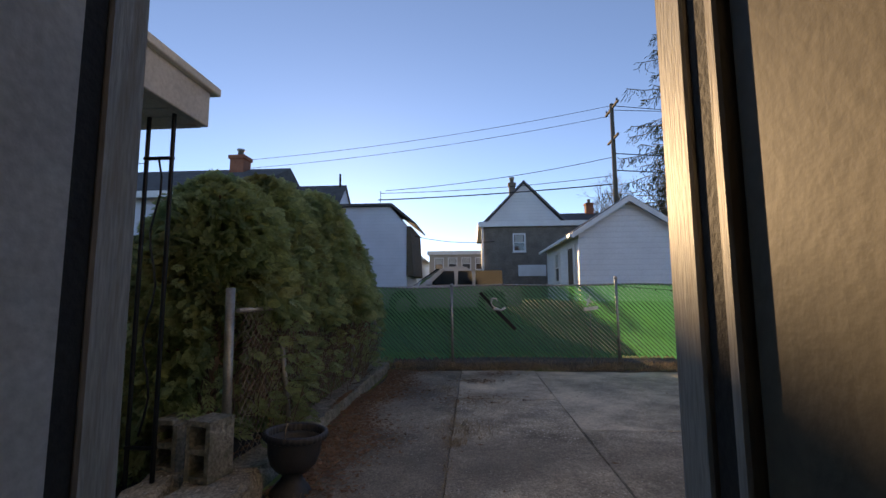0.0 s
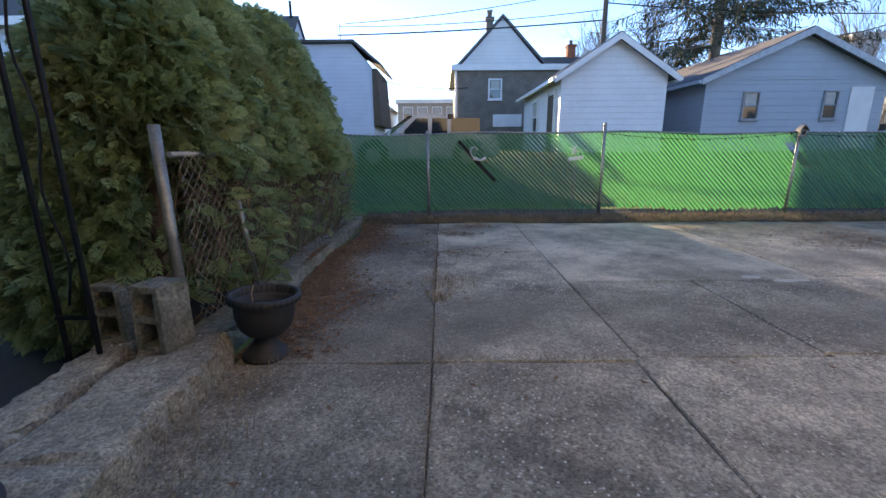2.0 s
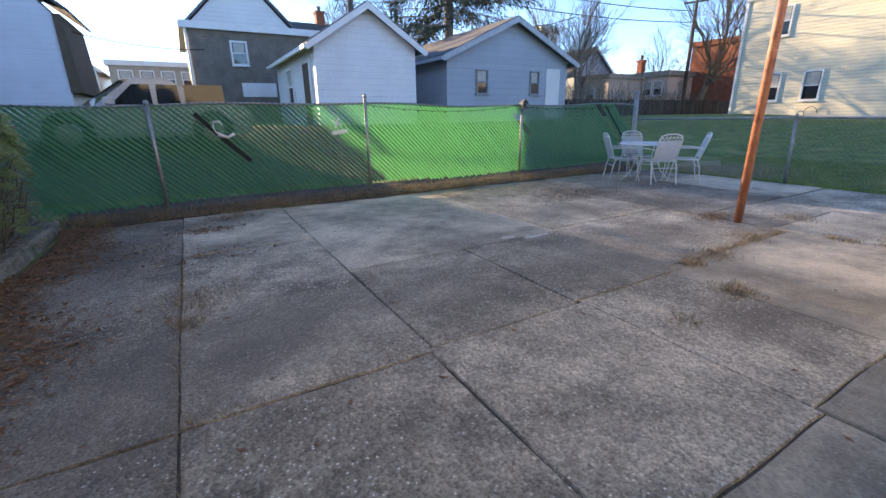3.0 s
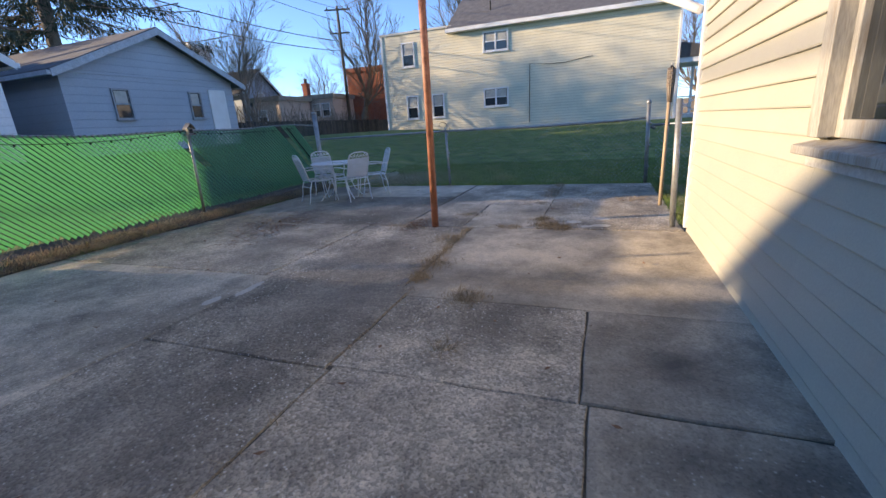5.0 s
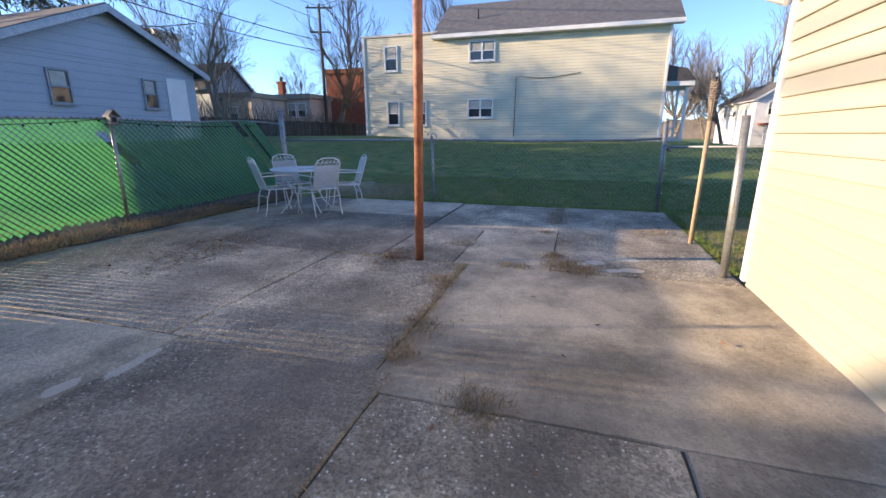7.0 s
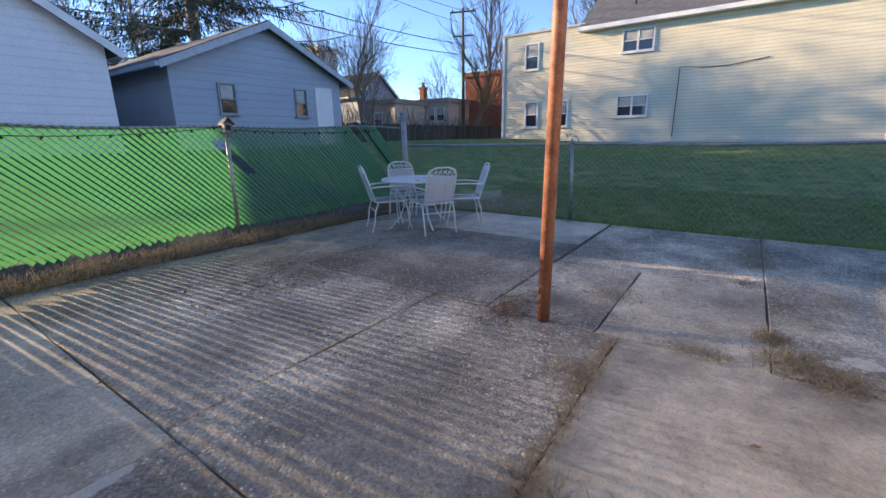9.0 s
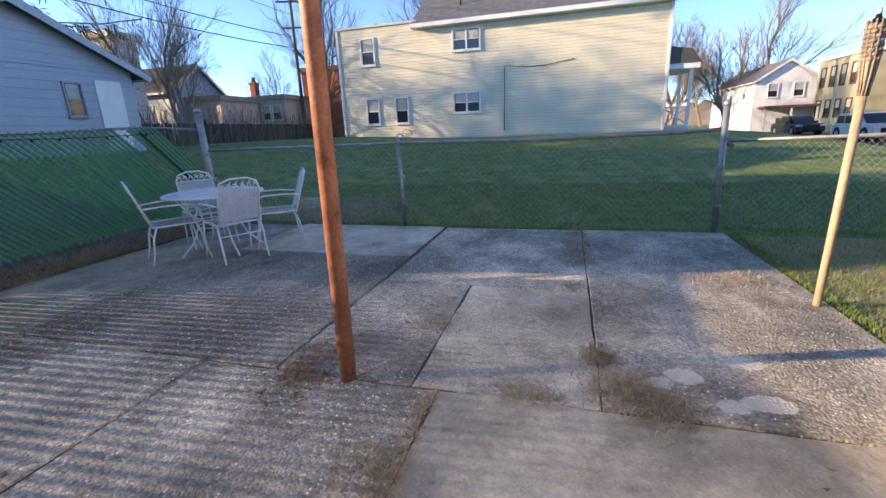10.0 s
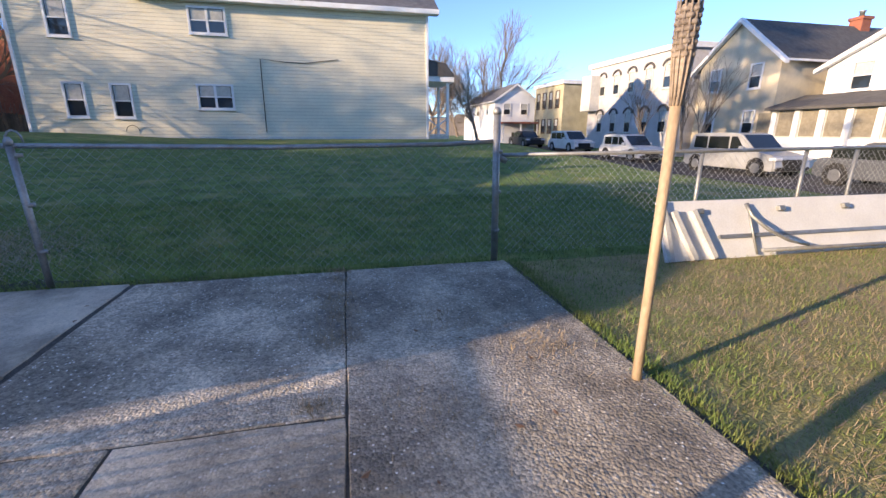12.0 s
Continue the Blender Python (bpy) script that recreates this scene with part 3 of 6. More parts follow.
leaf = part("door_leaf", bevel(box(bm_new(), DR + 0.012, DR + 0.052, 0.06, 0.85, 0.01, 2.09), 0.004), DOOR_BROWN, door, "brown painted door standing open")
for z0, z1 in ((0.2, 0.9), (1.08, 1.95)):
    part("door_panel", bevel(box(bm_new(), DR + 0.006, DR + 0.0115, 0.18, 0.72, z0, z1), 0.002), DOOR_BROWN, leaf)
part("head_jamb", bevel(box(bm_new(), DL, DR, 0.72, 0.95, 2.10, 2.15), 0.004), PEELING, door)
part("head_casing", bevel(box(bm_new(), DL - 0.12, DR + 0.14, 0.93, DY, 2.14, 2.27), 0.005), PEELING, door)
part("threshold", bevel(box(bm_new(), DL, DR, 0.70, 0.97, -0.02, 0.02), 0.006), BROWN, door)
tagged(part("floor_hall", box(bm_new(), -1.9, 1.7, -2.2, 0.70, -0.1, 0.0), BROWN), "brown boarded hall floor inside the doorway", "floor", kind="structure")
tagged(part("wall_hall_east", box(bm_new(), 0.20, 0.30, -2.2, 0.66, 0, 2.45), TAN_WALL), "tan plaster hall wall beside the doorway", "wall", kind="structure")
tagged(part("wall_hall_west", box(bm_new(), -1.0, -0.86, -2.2, 0.66, 0, 2.45), TAN_WALL), "tan plaster hall wall", "wall", kind="structure")
tagged(part("wall_hall_south", box(bm_new(), -0.86, 0.20, -2.2, -2.05, 0, 2.45), TAN_WALL), "tan plaster hall end wall", "wall", kind="structure")
tagged(part("ceiling", box(bm_new(), -0.86, 0.20, -2.05, 0.70, 2.40, 2.5), PALE_TRIM), "pale painted hall ceiling", "ceiling", kind="structure")

# neighbour's wing and porch roof
FASCIA = mat("dull_white_fascia", (0.50, 0.50, 0.49), 0.6, second=(0.42, 0.42, 0.41), scale=3, amount=0.3, fine=40, bump=0.1)
wing = thing("neighbour_wing", "neighbouring house wing with cream lap siding and porch roof", "house", kind="structure")
part("wall", box(bm_new(), -6.9, -1.93, 0.70, 1.86, -0.1, 5.2), BROWN, wing)
z = 0.3
while z < 5.1:
    part("siding_board", prism(bm_new(), [(-1.94, z), (-1.905, z), (-1.90, z + 0.008), (-1.925, z + 0.128), (-1.94, z + 0.128)], "y", 0.95, 1.84), CREAM, wing)
    part("siding_board", prism(bm_new(), [(1.85, z), (1.885, z), (1.89, z + 0.008), (1.868, z + 0.128), (1.85, z + 0.128)], "x", -6.9, -2.0), CREAM, wing)
    z += 0.13
part("corner_post", bevel(box(bm_new(), -1.96, -1.89, 1.845, 1.90, 0.25, 5.2), 0.004), FASCIA, wing, "white corner post")
part("cable", tube(bm_new(), [(-1.885, 1.80, 0.3), (-1.887, 1.80, 2.1), (-1.884, 1.79, 4.6)], 0.012, 6), DARK_GAP, wing)
porch = thing("porch_roof", "flat white-edged porch roof on thin iron posts", "porch roof")
part("soffit", box(bm_new(), -6.8, -2.13, 1.95, 3.16, 2.60, 2.64), PALE_TRIM, porch)
for k in range(9):
    part("soffit_board", box(bm_new(), -6.7, -2.15, 1.97 + k * 0.132, 2.09 + k * 0.132, 2.590, 2.601), PALE_TRIM, porch)
part("side_fascia", bevel(box(bm_new(), -2.15, -2.09, 1.92, 3.20, 2.58, 2.84), 0.006), FASCIA, porch)
part("front_fascia", bevel(box(bm_new(), -6.8, -2.15, 3.15, 3.21, 2.58, 2.84), 0.006), FASCIA, porch)
part("drip_edge", bevel(box(bm_new(), -6.8, -2.05, 1.92, 3.27, 2.84, 2.90), 0.006), PALE_TRIM, porch)
IRON = mat("black_iron", (0.025, 0.025, 0.028), 0.5, 0.6, fine=60, bump=0.2)
for x, y in ((-2.40, 3.02), (-2.19, 2.98)):
    part("post", bevel(box(bm_new(), x - 0.011, x + 0.011, y - 0.011, y + 0.011, 0.0, 2.6), 0.003), IRON, porch)
for zz in (2.28, 0.4):
    part("crossbar", box(bm_new(), -2.40, -2.19, 2.99, 3.01, zz, zz + 0.02), IRON, porch)
part("scroll_rod", tube(bm_new(), [(-2.295 + 0.03 * math.sin(k * 1.1), 3.0, 2.28 - k * 0.12) for k in range(16)], 0.007, 5), IRON, porch)

# ---- buildings ----
def add_window(parent, face, u, z, w, h, at, style="sash", frame=WHITE, pane=GLASS):
    """A framed window on a wall; face: -x, +x, -y or +y is the outward side, u its centre along the wall, at the wall's plane."""
    axis, s = face[1], (1 if face[0] == "+" else -1)

    def slabbox(bm, u0, u1, d0, d1, z0, z1):
        lo, hi = sorted((at + s * d0, at + s * d1))
        return box(bm, lo, hi, u0, u1, z0, z1) if axis == "x" else box(bm, u0, u1, lo, hi, z0, z1)

    t = 0.09 if w > 0.6 else 0.045
    bm = bm_new()
    for a, b, c, d in ((u - w / 2 - t, u - w / 2, z - h / 2 - t, z + h / 2 + t), (u + w / 2, u + w / 2 + t, z - h / 2 - t, z + h / 2 + t), (u - w / 2, u + w / 2, z + h / 2, z + h / 2 + t), (u - w / 2, u + w / 2, z - h / 2 - t, z - h / 2)):
        slabbox(bm, a, b, 0.0, 0.07, c, d)
    frame_ob = part("window", bm, frame, parent)
    panes = 2 if style == "twin" else 1
    for k in range(panes):
        a, b = u - w / 2 + w * k / panes, u - w / 2 + w * (k + 1) / panes
        part("pane", slabbox(bm_new(), a + 0.02, b - 0.02, 0.005, 0.02, z - h / 2, z + h / 2), pane, frame_ob)
        part("blind", slabbox(bm_new(), a + 0.05, b - 0.05, 0.021, 0.026, z + 0.02, z + h / 2 - 0.02), BLIND, frame_ob)
        if k:
            part("mullion", slabbox(bm_new(), a - 0.05, a + 0.05, 0.0, 0.06, z - h / 2, z + h / 2), frame, frame_ob)
    part("sash_rail", slabbox(bm_new(), u - w / 2, u + w / 2, 0.0, 0.05, z - 0.025, z + 0.025), frame, frame_ob)
    part("sill", slabbox(bm_new(), u - w / 2 - t - 0.03, u + w / 2 + t + 0.03, 0.0, 0.11, z - h / 2 - t - 0.05, z - h / 2 - t), frame, frame_ob)
    return frame_ob


def gable_house(name, label, x0, x1, y0, y1, base, eave, ridge, along, wall, roofing, over=0.3, trim=WHITE, category="house"):
    """A house with a gable roof whose ridge runs along x or y."""
    h = thing(name, label, category, (0, 0, 0))
    bm = bm_new()
    if along == "y":
        c = (x0 + x1) / 2
        prism(bm, [(x0, base), (x1, base), (x1, eave), (c, ridge), (x0, eave)], "y", y0, y1)
        part("wall", bm, wall, h)
        sl = (ridge - eave) / ((x1 - x0) / 2)
        for s, e in ((-1, x0), (1, x1)):
            d = e + s * over
            part("roof", prism(bm_new(), [(c, ridge + 0.02), (d, eave - sl * over + 0.02), (d, eave - sl * over + 0.14), (c, ridge + 0.16)], "y", y0 - over, y1 + over), roofing, h)
            part("rake_board", prism(bm_new(), [(c, ridge - 0.10), (d, eave - sl * over - 0.10), (d, eave - sl * over + 0.11), (c, ridge + 0.12)], "y", y0 - over - 0.04, y0 - over - 0.005), trim, h)
            part("gutter", box(bm_new(), min(d, d + s * 0.1), max(d, d + s * 0.1), y0 - over, y1 + over, eave - sl * over - 0.04, eave - sl * over + 0.08), trim, h)
    else:
        c = (y0 + y1) / 2
        prism(bm, [(y0, base), (y1, base), (y1, eave), (c, ridge), (y0, eave)], "x", x0, x1)
        part("wall", bm, wall, h)
        sl = (ridge - eave) / ((y1 - y0) / 2)
        for s, e in ((-1, y0), (1, y1)):
            d = e + s * over
            part("roof", prism(bm_new(), [(c, ridge + 0.02), (d, eave - sl * over + 0.02), (d, eave - sl * over + 0.14), (c, ridge + 0.16)], "x", x0 - over, x1 + over), roofing, h)
            part("gutter", box(bm_new(), x0 - over, x1 + over, min(d, d + s * 0.1), max(d, d + s * 0.1), eave - sl * over - 0.04, eave - sl * over + 0.08), trim, h)
            for xa in (x0 - over - 0.03, x1 + over + 0.005):
                part("rake_board", prism(bm_new(), [(c, ridge - 0.10), (d, eave - sl * over - 0.10), (d, eave - sl * over + 0.11), (c, ridge + 0.12)], "x", xa, xa + 0.03), trim, h)
    return h


def flat_house(name, label, x0, x1, y0, y1, base, top, wall, trim=WHITE, category="house"):
    h = thing(name, label, category)
    part("wall", box(bm_new(), x0, x1, y0, y1, base, top), wall, h)
    bm = box(bm_new(), x0 - 0.2, x1 + 0.2, y0 - 0.2, y0, top - 0.25, top + 0.12)
    box(bm, x0 - 0.2, x1 + 0.2, y1, y1 + 0.2, top - 0.25, top + 0.12)
    box(bm, x0 - 0.2, x0, y0, y1, top - 0.25, top + 0.12)
    box(bm, x1, x1 + 0.2, y0, y1, top - 0.25, top + 0.12)
    part("cornice", bm, trim, h)
    part("roof", box(bm_new(), x0, x1, y0, y1, top + 0.005, top + 0.06), DARK_ROOF, h)
    return h


def chimney(h, x, y, z0, z1, s=0.3, material=RED_BRICK):
    c = part("chimney", bevel(box(bm_new(), x - s, x + s, y - s, y + s, z0, z1), 0.02), material, h)
    part("cap", box(bm_new(), x - s - 0.06, x + s + 0.06, y - s - 0.06, y + s + 0.06, z1 - 0.18, z1), material, c)
    part("flue", lathe(bm_new(), [(0.14, z1), (0.14, z1 + 0.3), (0.19, z1 + 0.32), (0.19, z1 + 0.4)], (x, y, 0), 10), STEEL, c)


# long yellow house beyond the lawn
YX = 28.9
yh = thing("yellow_house", "long two-storey house with pale yellow siding and grey roof", "house")
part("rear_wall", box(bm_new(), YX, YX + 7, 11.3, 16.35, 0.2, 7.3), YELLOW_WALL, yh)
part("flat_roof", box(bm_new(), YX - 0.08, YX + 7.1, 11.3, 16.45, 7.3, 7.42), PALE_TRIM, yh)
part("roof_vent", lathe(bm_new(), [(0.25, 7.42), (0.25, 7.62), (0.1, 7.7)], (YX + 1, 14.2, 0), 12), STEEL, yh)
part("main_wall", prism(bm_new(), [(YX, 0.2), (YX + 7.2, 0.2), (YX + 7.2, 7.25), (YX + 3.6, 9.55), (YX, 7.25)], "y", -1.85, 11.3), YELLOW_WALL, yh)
for s, e in ((-1, YX), (1, YX + 7.2)):
    d = e + s * 0.45
    part("roof", prism(bm_new(), [(YX + 3.6, 9.6), (d, 6.98), (d, 7.12), (YX + 3.6, 9.75)], "y", -2.4, 11.55), SHINGLE, yh)
part("eave_board", box(bm_new(), YX - 0.5, YX - 0.44, -2.4, 11.55, 6.93, 7.14), WHITE, yh)
part("soffit", box(bm_new(), YX - 0.44, YX, -2.4, 11.55, 6.93, 6.97), WHITE, yh)
part("foundation", box(bm_new(), YX - 0.05, YX, -1.9, 16.3, 0.2, 1.02), PALE_TRIM, yh)
part("corner_board", box(bm_new(), YX - 0.06, YX + 0.06, -1.92, -1.80, 0.9, 7.2), WHITE, yh)
part("corner_board", box(bm_new(), YX - 0.06, YX + 0.06, 16.28, 16.40, 0.9, 7.3), WHITE, yh)
part("plumbing_vent", rod(bm_new(), (YX + 1.3, 9.0, 8.0), (YX + 1.3, 9.0, 8.8), 0.05), DARK_GAP, yh)
for u, z, w, h, st in ((14.42, 6.0, 0.75, 1.36, "sash"), (14.35, 2.63, 0.70, 1.36, "sash"), (12.46, 2.61, 0.70, 1.36, "sash"), (8.43, 6.18, 1.45, 1.0, "twin"), (8.47, 2.86, 1.45, 0.98, "twin")):
    add_window(yh, "-x", u, z, w, h, YX, st)
part("conduit", tube(bm_new(), [(YX - 0.04, 6.33, 1.2), (YX - 0.04, 6.30, 4.63), (YX - 0.05, 5.2, 4.52), (YX - 0.05, 4.2, 4.50), (YX - 0.04, 2.63, 4.72)], 0.018, 6), DARK_GAP, yh)
part("hose_reel", tube(bm_new(), [(YX - 0.15, 12.2 + 0.28 * math.cos(a), 1.25 + 0.28 * math.sin(a)) for a in [k * math.pi / 8 for k in range(9)]], 0.016, 6), DARK_GAP, yh)
porch2 = part("side_porch", box(bm_new(), 29.3, 32, -3.15, -1.85, 0.3, 1.05), PALE_TRIM, yh)
part("porch_roof", prism(bm_new(), [(-3.4, 4.12), (-1.85, 4.12), (-1.85, 4.95), (-2.9, 4.75)], "x", 29.0, 32.4), DARK_ROOF, porch2)
part("porch_beam", box(bm_new(), 29.05, 32.3, -3.36, -1.86, 3.86, 4.115), WHITE, porch2)
for x, y in ((29.4, -3.08), (29.4, -1.95), (31.8, -3.08)):
    part("post", box(bm_new(), x - 0.07, x + 0.07, y - 0.07, y + 0.07, 1.05, 3.86), WHITE, porch2)
for a, b in (((29.4, -3.08, 1.15), (29.4, -1.95, 2.0)), ((29.4, -3.08, 2.0), (29.4, -1.95, 1.15)), ((29.4, -3.08, 2.05), (29.4, -1.95, 2.05)), ((29.4, -3.08, 1.12), (29.4, -1.95, 1.12))):
    part("rail", rod(bm_new(), a, b, 0.035, n=6), WHITE, porch2)

# white garage
wg = gable_house("white_garage", "white clapboard garage with a low gable roof", 3.74, 7.36, 16.3, 23, 0.5, 3.62, 4.78, "y", WHITE_WALL, SHINGLE, 0.28, category="garage")
part("side_door", box(bm_new(), 3.69, 3.73, 17.0, 17.9, 1.0, 3.1), BROWN, wg)
part("door_casing", box(bm_new(), 3.675, 3.735, 17.9, 18.05, 1.0, 3.2), WHITE, wg)
part("door_casing", box(bm_new(), 3.675, 3.735, 16.85, 17.0, 1.0, 3.2), WHITE, wg)
add_window(wg, "-x", 20.2, 2.5, 0.9, 1.2, 3.74)

# pale blue garage
bg = gable_house("blue_garage", "long pale blue garage with grey shingle roof", 8.95, 15.35, 16.75, 25, 0.5, 3.55, 5.0, "y", BLUE_WALL, SHINGLE, 0.35, mat("pale_blue_trim", (0.5, 0.55, 0.6), 0.6, bump=0.05), "garage")
DIRTY = mat("dirty_board", (0.42, 0.38, 0.32), 0.8, second=(0.3, 0.26, 0.21), scale=4, amount=0.4)
PALEBLUE = mat("blue_frame", (0.34, 0.37, 0.40), 0.6, bump=0.05)
add_window(bg, "-y", 10.6, 2.63, 0.50, 0.86, 16.75, "sash", PALEBLUE)
add_window(bg, "-y", 13.41, 2.65, 0.44, 0.88, 16.75, "sash", PALEBLUE)
part("door", bevel(box(bm_new(), 14.08, 14.90, 16.70, 16.745, 1.15, 3.25), 0.01), WHITE, bg, "white flush door")
part("gable_band", box(bm_new(), 8.95, 15.35, 16.722, 16.747, 3.50, 3.58), BLUE_WALL, bg)
part("side_panel", box(bm_new(), 15.36, 15.6, 17.2, 19, 0.8, 2.6), BROWN, bg)

# house on the left, beyond the fence
LILAC = siding_mat("pale_lilac_siding", (0.60, 0.63, 0.70), 0.2, 0.93)
lh = thing("corner_house", "pale stuccoed two-storey house with dark hipped roof", "house")
part("wall", box(bm_new(), -18.9, -9.6, 17, 25, 0.6, 5.55), LILAC, lh)
bm = bm_new()
vs = [bm.verts.new(p) for p in ((-19.3, 16.6, 5.5), (-9.4, 16.6, 5.5), (-9.4, 25.4, 5.5), (-19.3, 25.4, 5.5), (-17.5, 21, 7.8), (-9.4, 21, 7.8))]
for f in ((0, 1, 5, 4), (3, 4, 5, 2), (0, 4, 3), (1, 2, 5), (0, 3, 2, 1)):
    bm.faces.new([vs[i] for i in f])
part("roof", bm, DARK_ROOF, lh)
part("eave_board", box(bm_new(), -19.35, -9.35, 16.52, 16.6, 5.35, 5.62), WHITE, lh)
part("vent_pipe", rod(bm_new(), (-19.2, 20, 6.4), (-19.2, 20, 9.3), 0.12), DARK_GAP, lh)
chimney(lh, -11.9, 20.7, 7.2, 8.35, 0.36)
add_window(lh, "-y", -12.3, 4.3, 0.9, 1.3, 17)

# house in front of the sun: a tall ridge and a lower wing
mh = thing("gable_house", "grey-white house with dark roofs and a lower wing", "house")
part("wall", prism(bm_new(), [(24.5, 0.6), (30.0, 0.6), (30.0, 5.6), (27.2, 8.3), (24.5, 5.6)], "x", -15.5, -8.45), LILAC, mh)
for s, e in ((-1, 24.5), (1, 30.0)):
    part("roof", prism(bm_new(), [(27.2, 8.35), (e + s * 0.3, 5.35), (e + s * 0.3, 5.47), (27.2, 8.48)], "x", -15.7, -8.35), DARK_ROOF, mh)
part("vent_pipe", rod(bm_new(), (-8.75, 27.1, 8.2), (-8.75, 27.1, 9.2), 0.07), DARK_GAP, mh)
part("wing_wall", prism(bm_new(), [(-8.4, 0.6), (-3.95, 0.6), (-3.95, 5.25), (-4.95, 6.45), (-8.4, 6.45)], "y", 24.6, 29), LILAC, mh)
part("wing_roof", prism(bm_new(), [(-8.4, 6.47), (-4.85, 6.47), (-3.4, 5.30), (-3.4, 5.42), (-4.8, 6.60), (-8.4, 6.60)], "y", 24.3, 29.2), DARK_ROOF, mh)
part("side_shingles", prism(bm_new(), [(-3.95, 2.4), (-3.55, 2.4), (-3.7, 5.25), (-3.95, 5.25)], "y", 24.5, 29), BROWN, mh)
part("aerial", tube(bm_new(), [(-5.6, 25, 6.5), (-5.6, 25, 7.5)], 0.02, 5), DARK_GAP, mh)

# brick house with a white gable
nh = thing("brick_house", "grey brick house with a white gable and chimney", "house")
part("wall", box(bm_new(), 0.55, 7.0, 27, 36, 0.6, 5.7), BRICK_WALL, nh)
part("gable", prism(bm_new(), [(0.75, 5.85), (5.5, 5.85), (3.15, 8.35)], "y", 27.4, 35), WHITE_WALL, nh)
for s, e in ((-1, 0.45), (1, 5.85)):
    part("roof", prism(bm_new(), [(3.15, 8.4), (e, 5.65), (e, 5.8), (3.15, 8.55)], "y", 27.2, 35.4), SHINGLE, nh)
part("cornice", box(bm_new(), 0.25, 7.2, 26.75, 27.0, 5.5, 5.82), WHITE, nh)
part("side_cornice", box(bm_new(), 0.2, 0.55, 27, 36, 5.5, 5.78), WHITE, nh)
chimney(nh, 2.55, 28.8, 7.3, 8.75, 0.2, BRICK_WALL)
add_window(nh, "-y", 2.75, 4.5, 0.62, 0.98, 27)
part("garage_door", bevel(box(bm_new(), 2.65, 4.35, 26.93, 26.99, 2.4, 3.1), 0.02), WHITE, nh)
part("downpipe", rod(bm_new(), (0.48, 26.9, 0.8), (0.48, 26.9, 5.5), 0.06), WHITE, nh)
# far low building, far houses
lb = flat_house("low_building", "low beige flat-roofed building with dark windows", -4.6, 1.6, 44, 52, 0.8, 5.6, mat("beige_render", (0.45, 0.40, 0.34), 0.85, scale=1, amount=0.3))
for u in (-3.6, -2.2, -0.8, 0.6):
    add_window(lb, "-y", u, 4.4, 0.8, 1.1, 44)
fh = gable_house("far_house", "small far white house with grey roof", -9.2, -5.6, 46, 54, 0.8, 5.2, 6.6, "y", WHITE_WALL, SHINGLE)
add_window(fh, "-y", -6.4, 4.0, 0.8, 1.2, 46)
db = gable_house("dark_roof_house", "house with a dark roof behind the white garage", 7.2, 11.8, 38, 46, 0.8, 7.0, 8.9, "x", BRICK_WALL, DARK_ROOF)
chimney(db, 11.2, 42, 8.5, 10.0, 0.35)

# beyond the yellow house's corner
th = gable_house("grey_house", "far grey-blue house with a dark gable roof", 29.2, 33.6, 29.6, 38, 0.8, 4.9, 6.7, "y", BLUE_WALL, DARK_ROOF)
add_window(th, "-y", 31.4, 4.3, 0.7, 1.1, 29.6)
add_window(th, "-x", 32.5, 2.9, 0.8, 1.2, 29.2)
PINK = mat("pinkish_render", (0.66, 0.55, 0.48), 0.85, second=(0.58, 0.47, 0.41), scale=1, amount=0.3)
sh = flat_house("low_shed", "low pinkish flat-roofed shed", 30.0, 34.0, 26.6, 29.3, 0.7, 4.3, PINK, DIRTY, "shed")
add_window(sh, "-x", 28.4, 2.9, 0.8, 0.9, 30.0, pane=GLASS)
sh2 = flat_house("brown_row", "far pinkish rendered row with small windows", 34.4, 40.0, 24.4, 29.0, 0.8, 4.5, PINK, DIRTY)
for u in (25.2, 26.2, 27.6, 28.4):
    add_window(sh2, "-x", u, 3.3, 0.7, 1.0, 34.4)
chimney(sh2, 34.9, 27.4, 4.5, 5.7, 0.25)
rb = flat_house("red_brick_building", "red brick flat-roofed building behind a bare tree", 37.8, 48.0, 19.5, 24.8, 0.8, 6.8, RED_BRICK, RED_BRICK)
tw = flat_house("white_tower", "tall pale block behind the blue garage", 26.0, 27.8, 30.5, 33.5, 0.8, 8.1, WHITE_WALL)

# across the street
wh = gable_house("white_house", "white two-storey house with a front gable", 56.5, 70, -20.6, -15.2, -0.7, 4.9, 6.7, "x", WHITE_WALL, SHINGLE)
for u in (-16.8, -19.0):
    add_window(wh, "-x", u, 3.9, 0.8, 1.2, 56.5)
for u in (59.0, 63.0, 66.5):
    add_window(wh, "+y", u, 3.9, 0.8, 1.2, -15.2)
part("porch_roof", box(bm_new(), 54.6, 56.45, -20.3, -15.6, 2.2, 2.4), RED_BRICK, wh)
for u in (-20.1, -18.0, -15.8):
    part("porch_post", box(bm_new(), 54.7, 54.85, u - 0.08, u + 0.08, -0.4, 2.2), WHITE, wh)
yf = flat_house("yellow_flat_house", "yellow stuccoed flat-roofed house", 49.0, 56.0, -27.5, -20.2, -0.7, 6.4, mat("yellow_render", (0.50, 0.45, 0.31), 0.8, scale=1, amount=0.3))
for u in (50.2, 51.8, 53.4, 55.0):
    add_window(yf, "+y", u, 4.7, 0.7, 1.6, -20.2, frame=BROWN)
    add_window(yf, "+y", u, 1.9, 0.7, 1.4, -20.2, frame=BROWN)
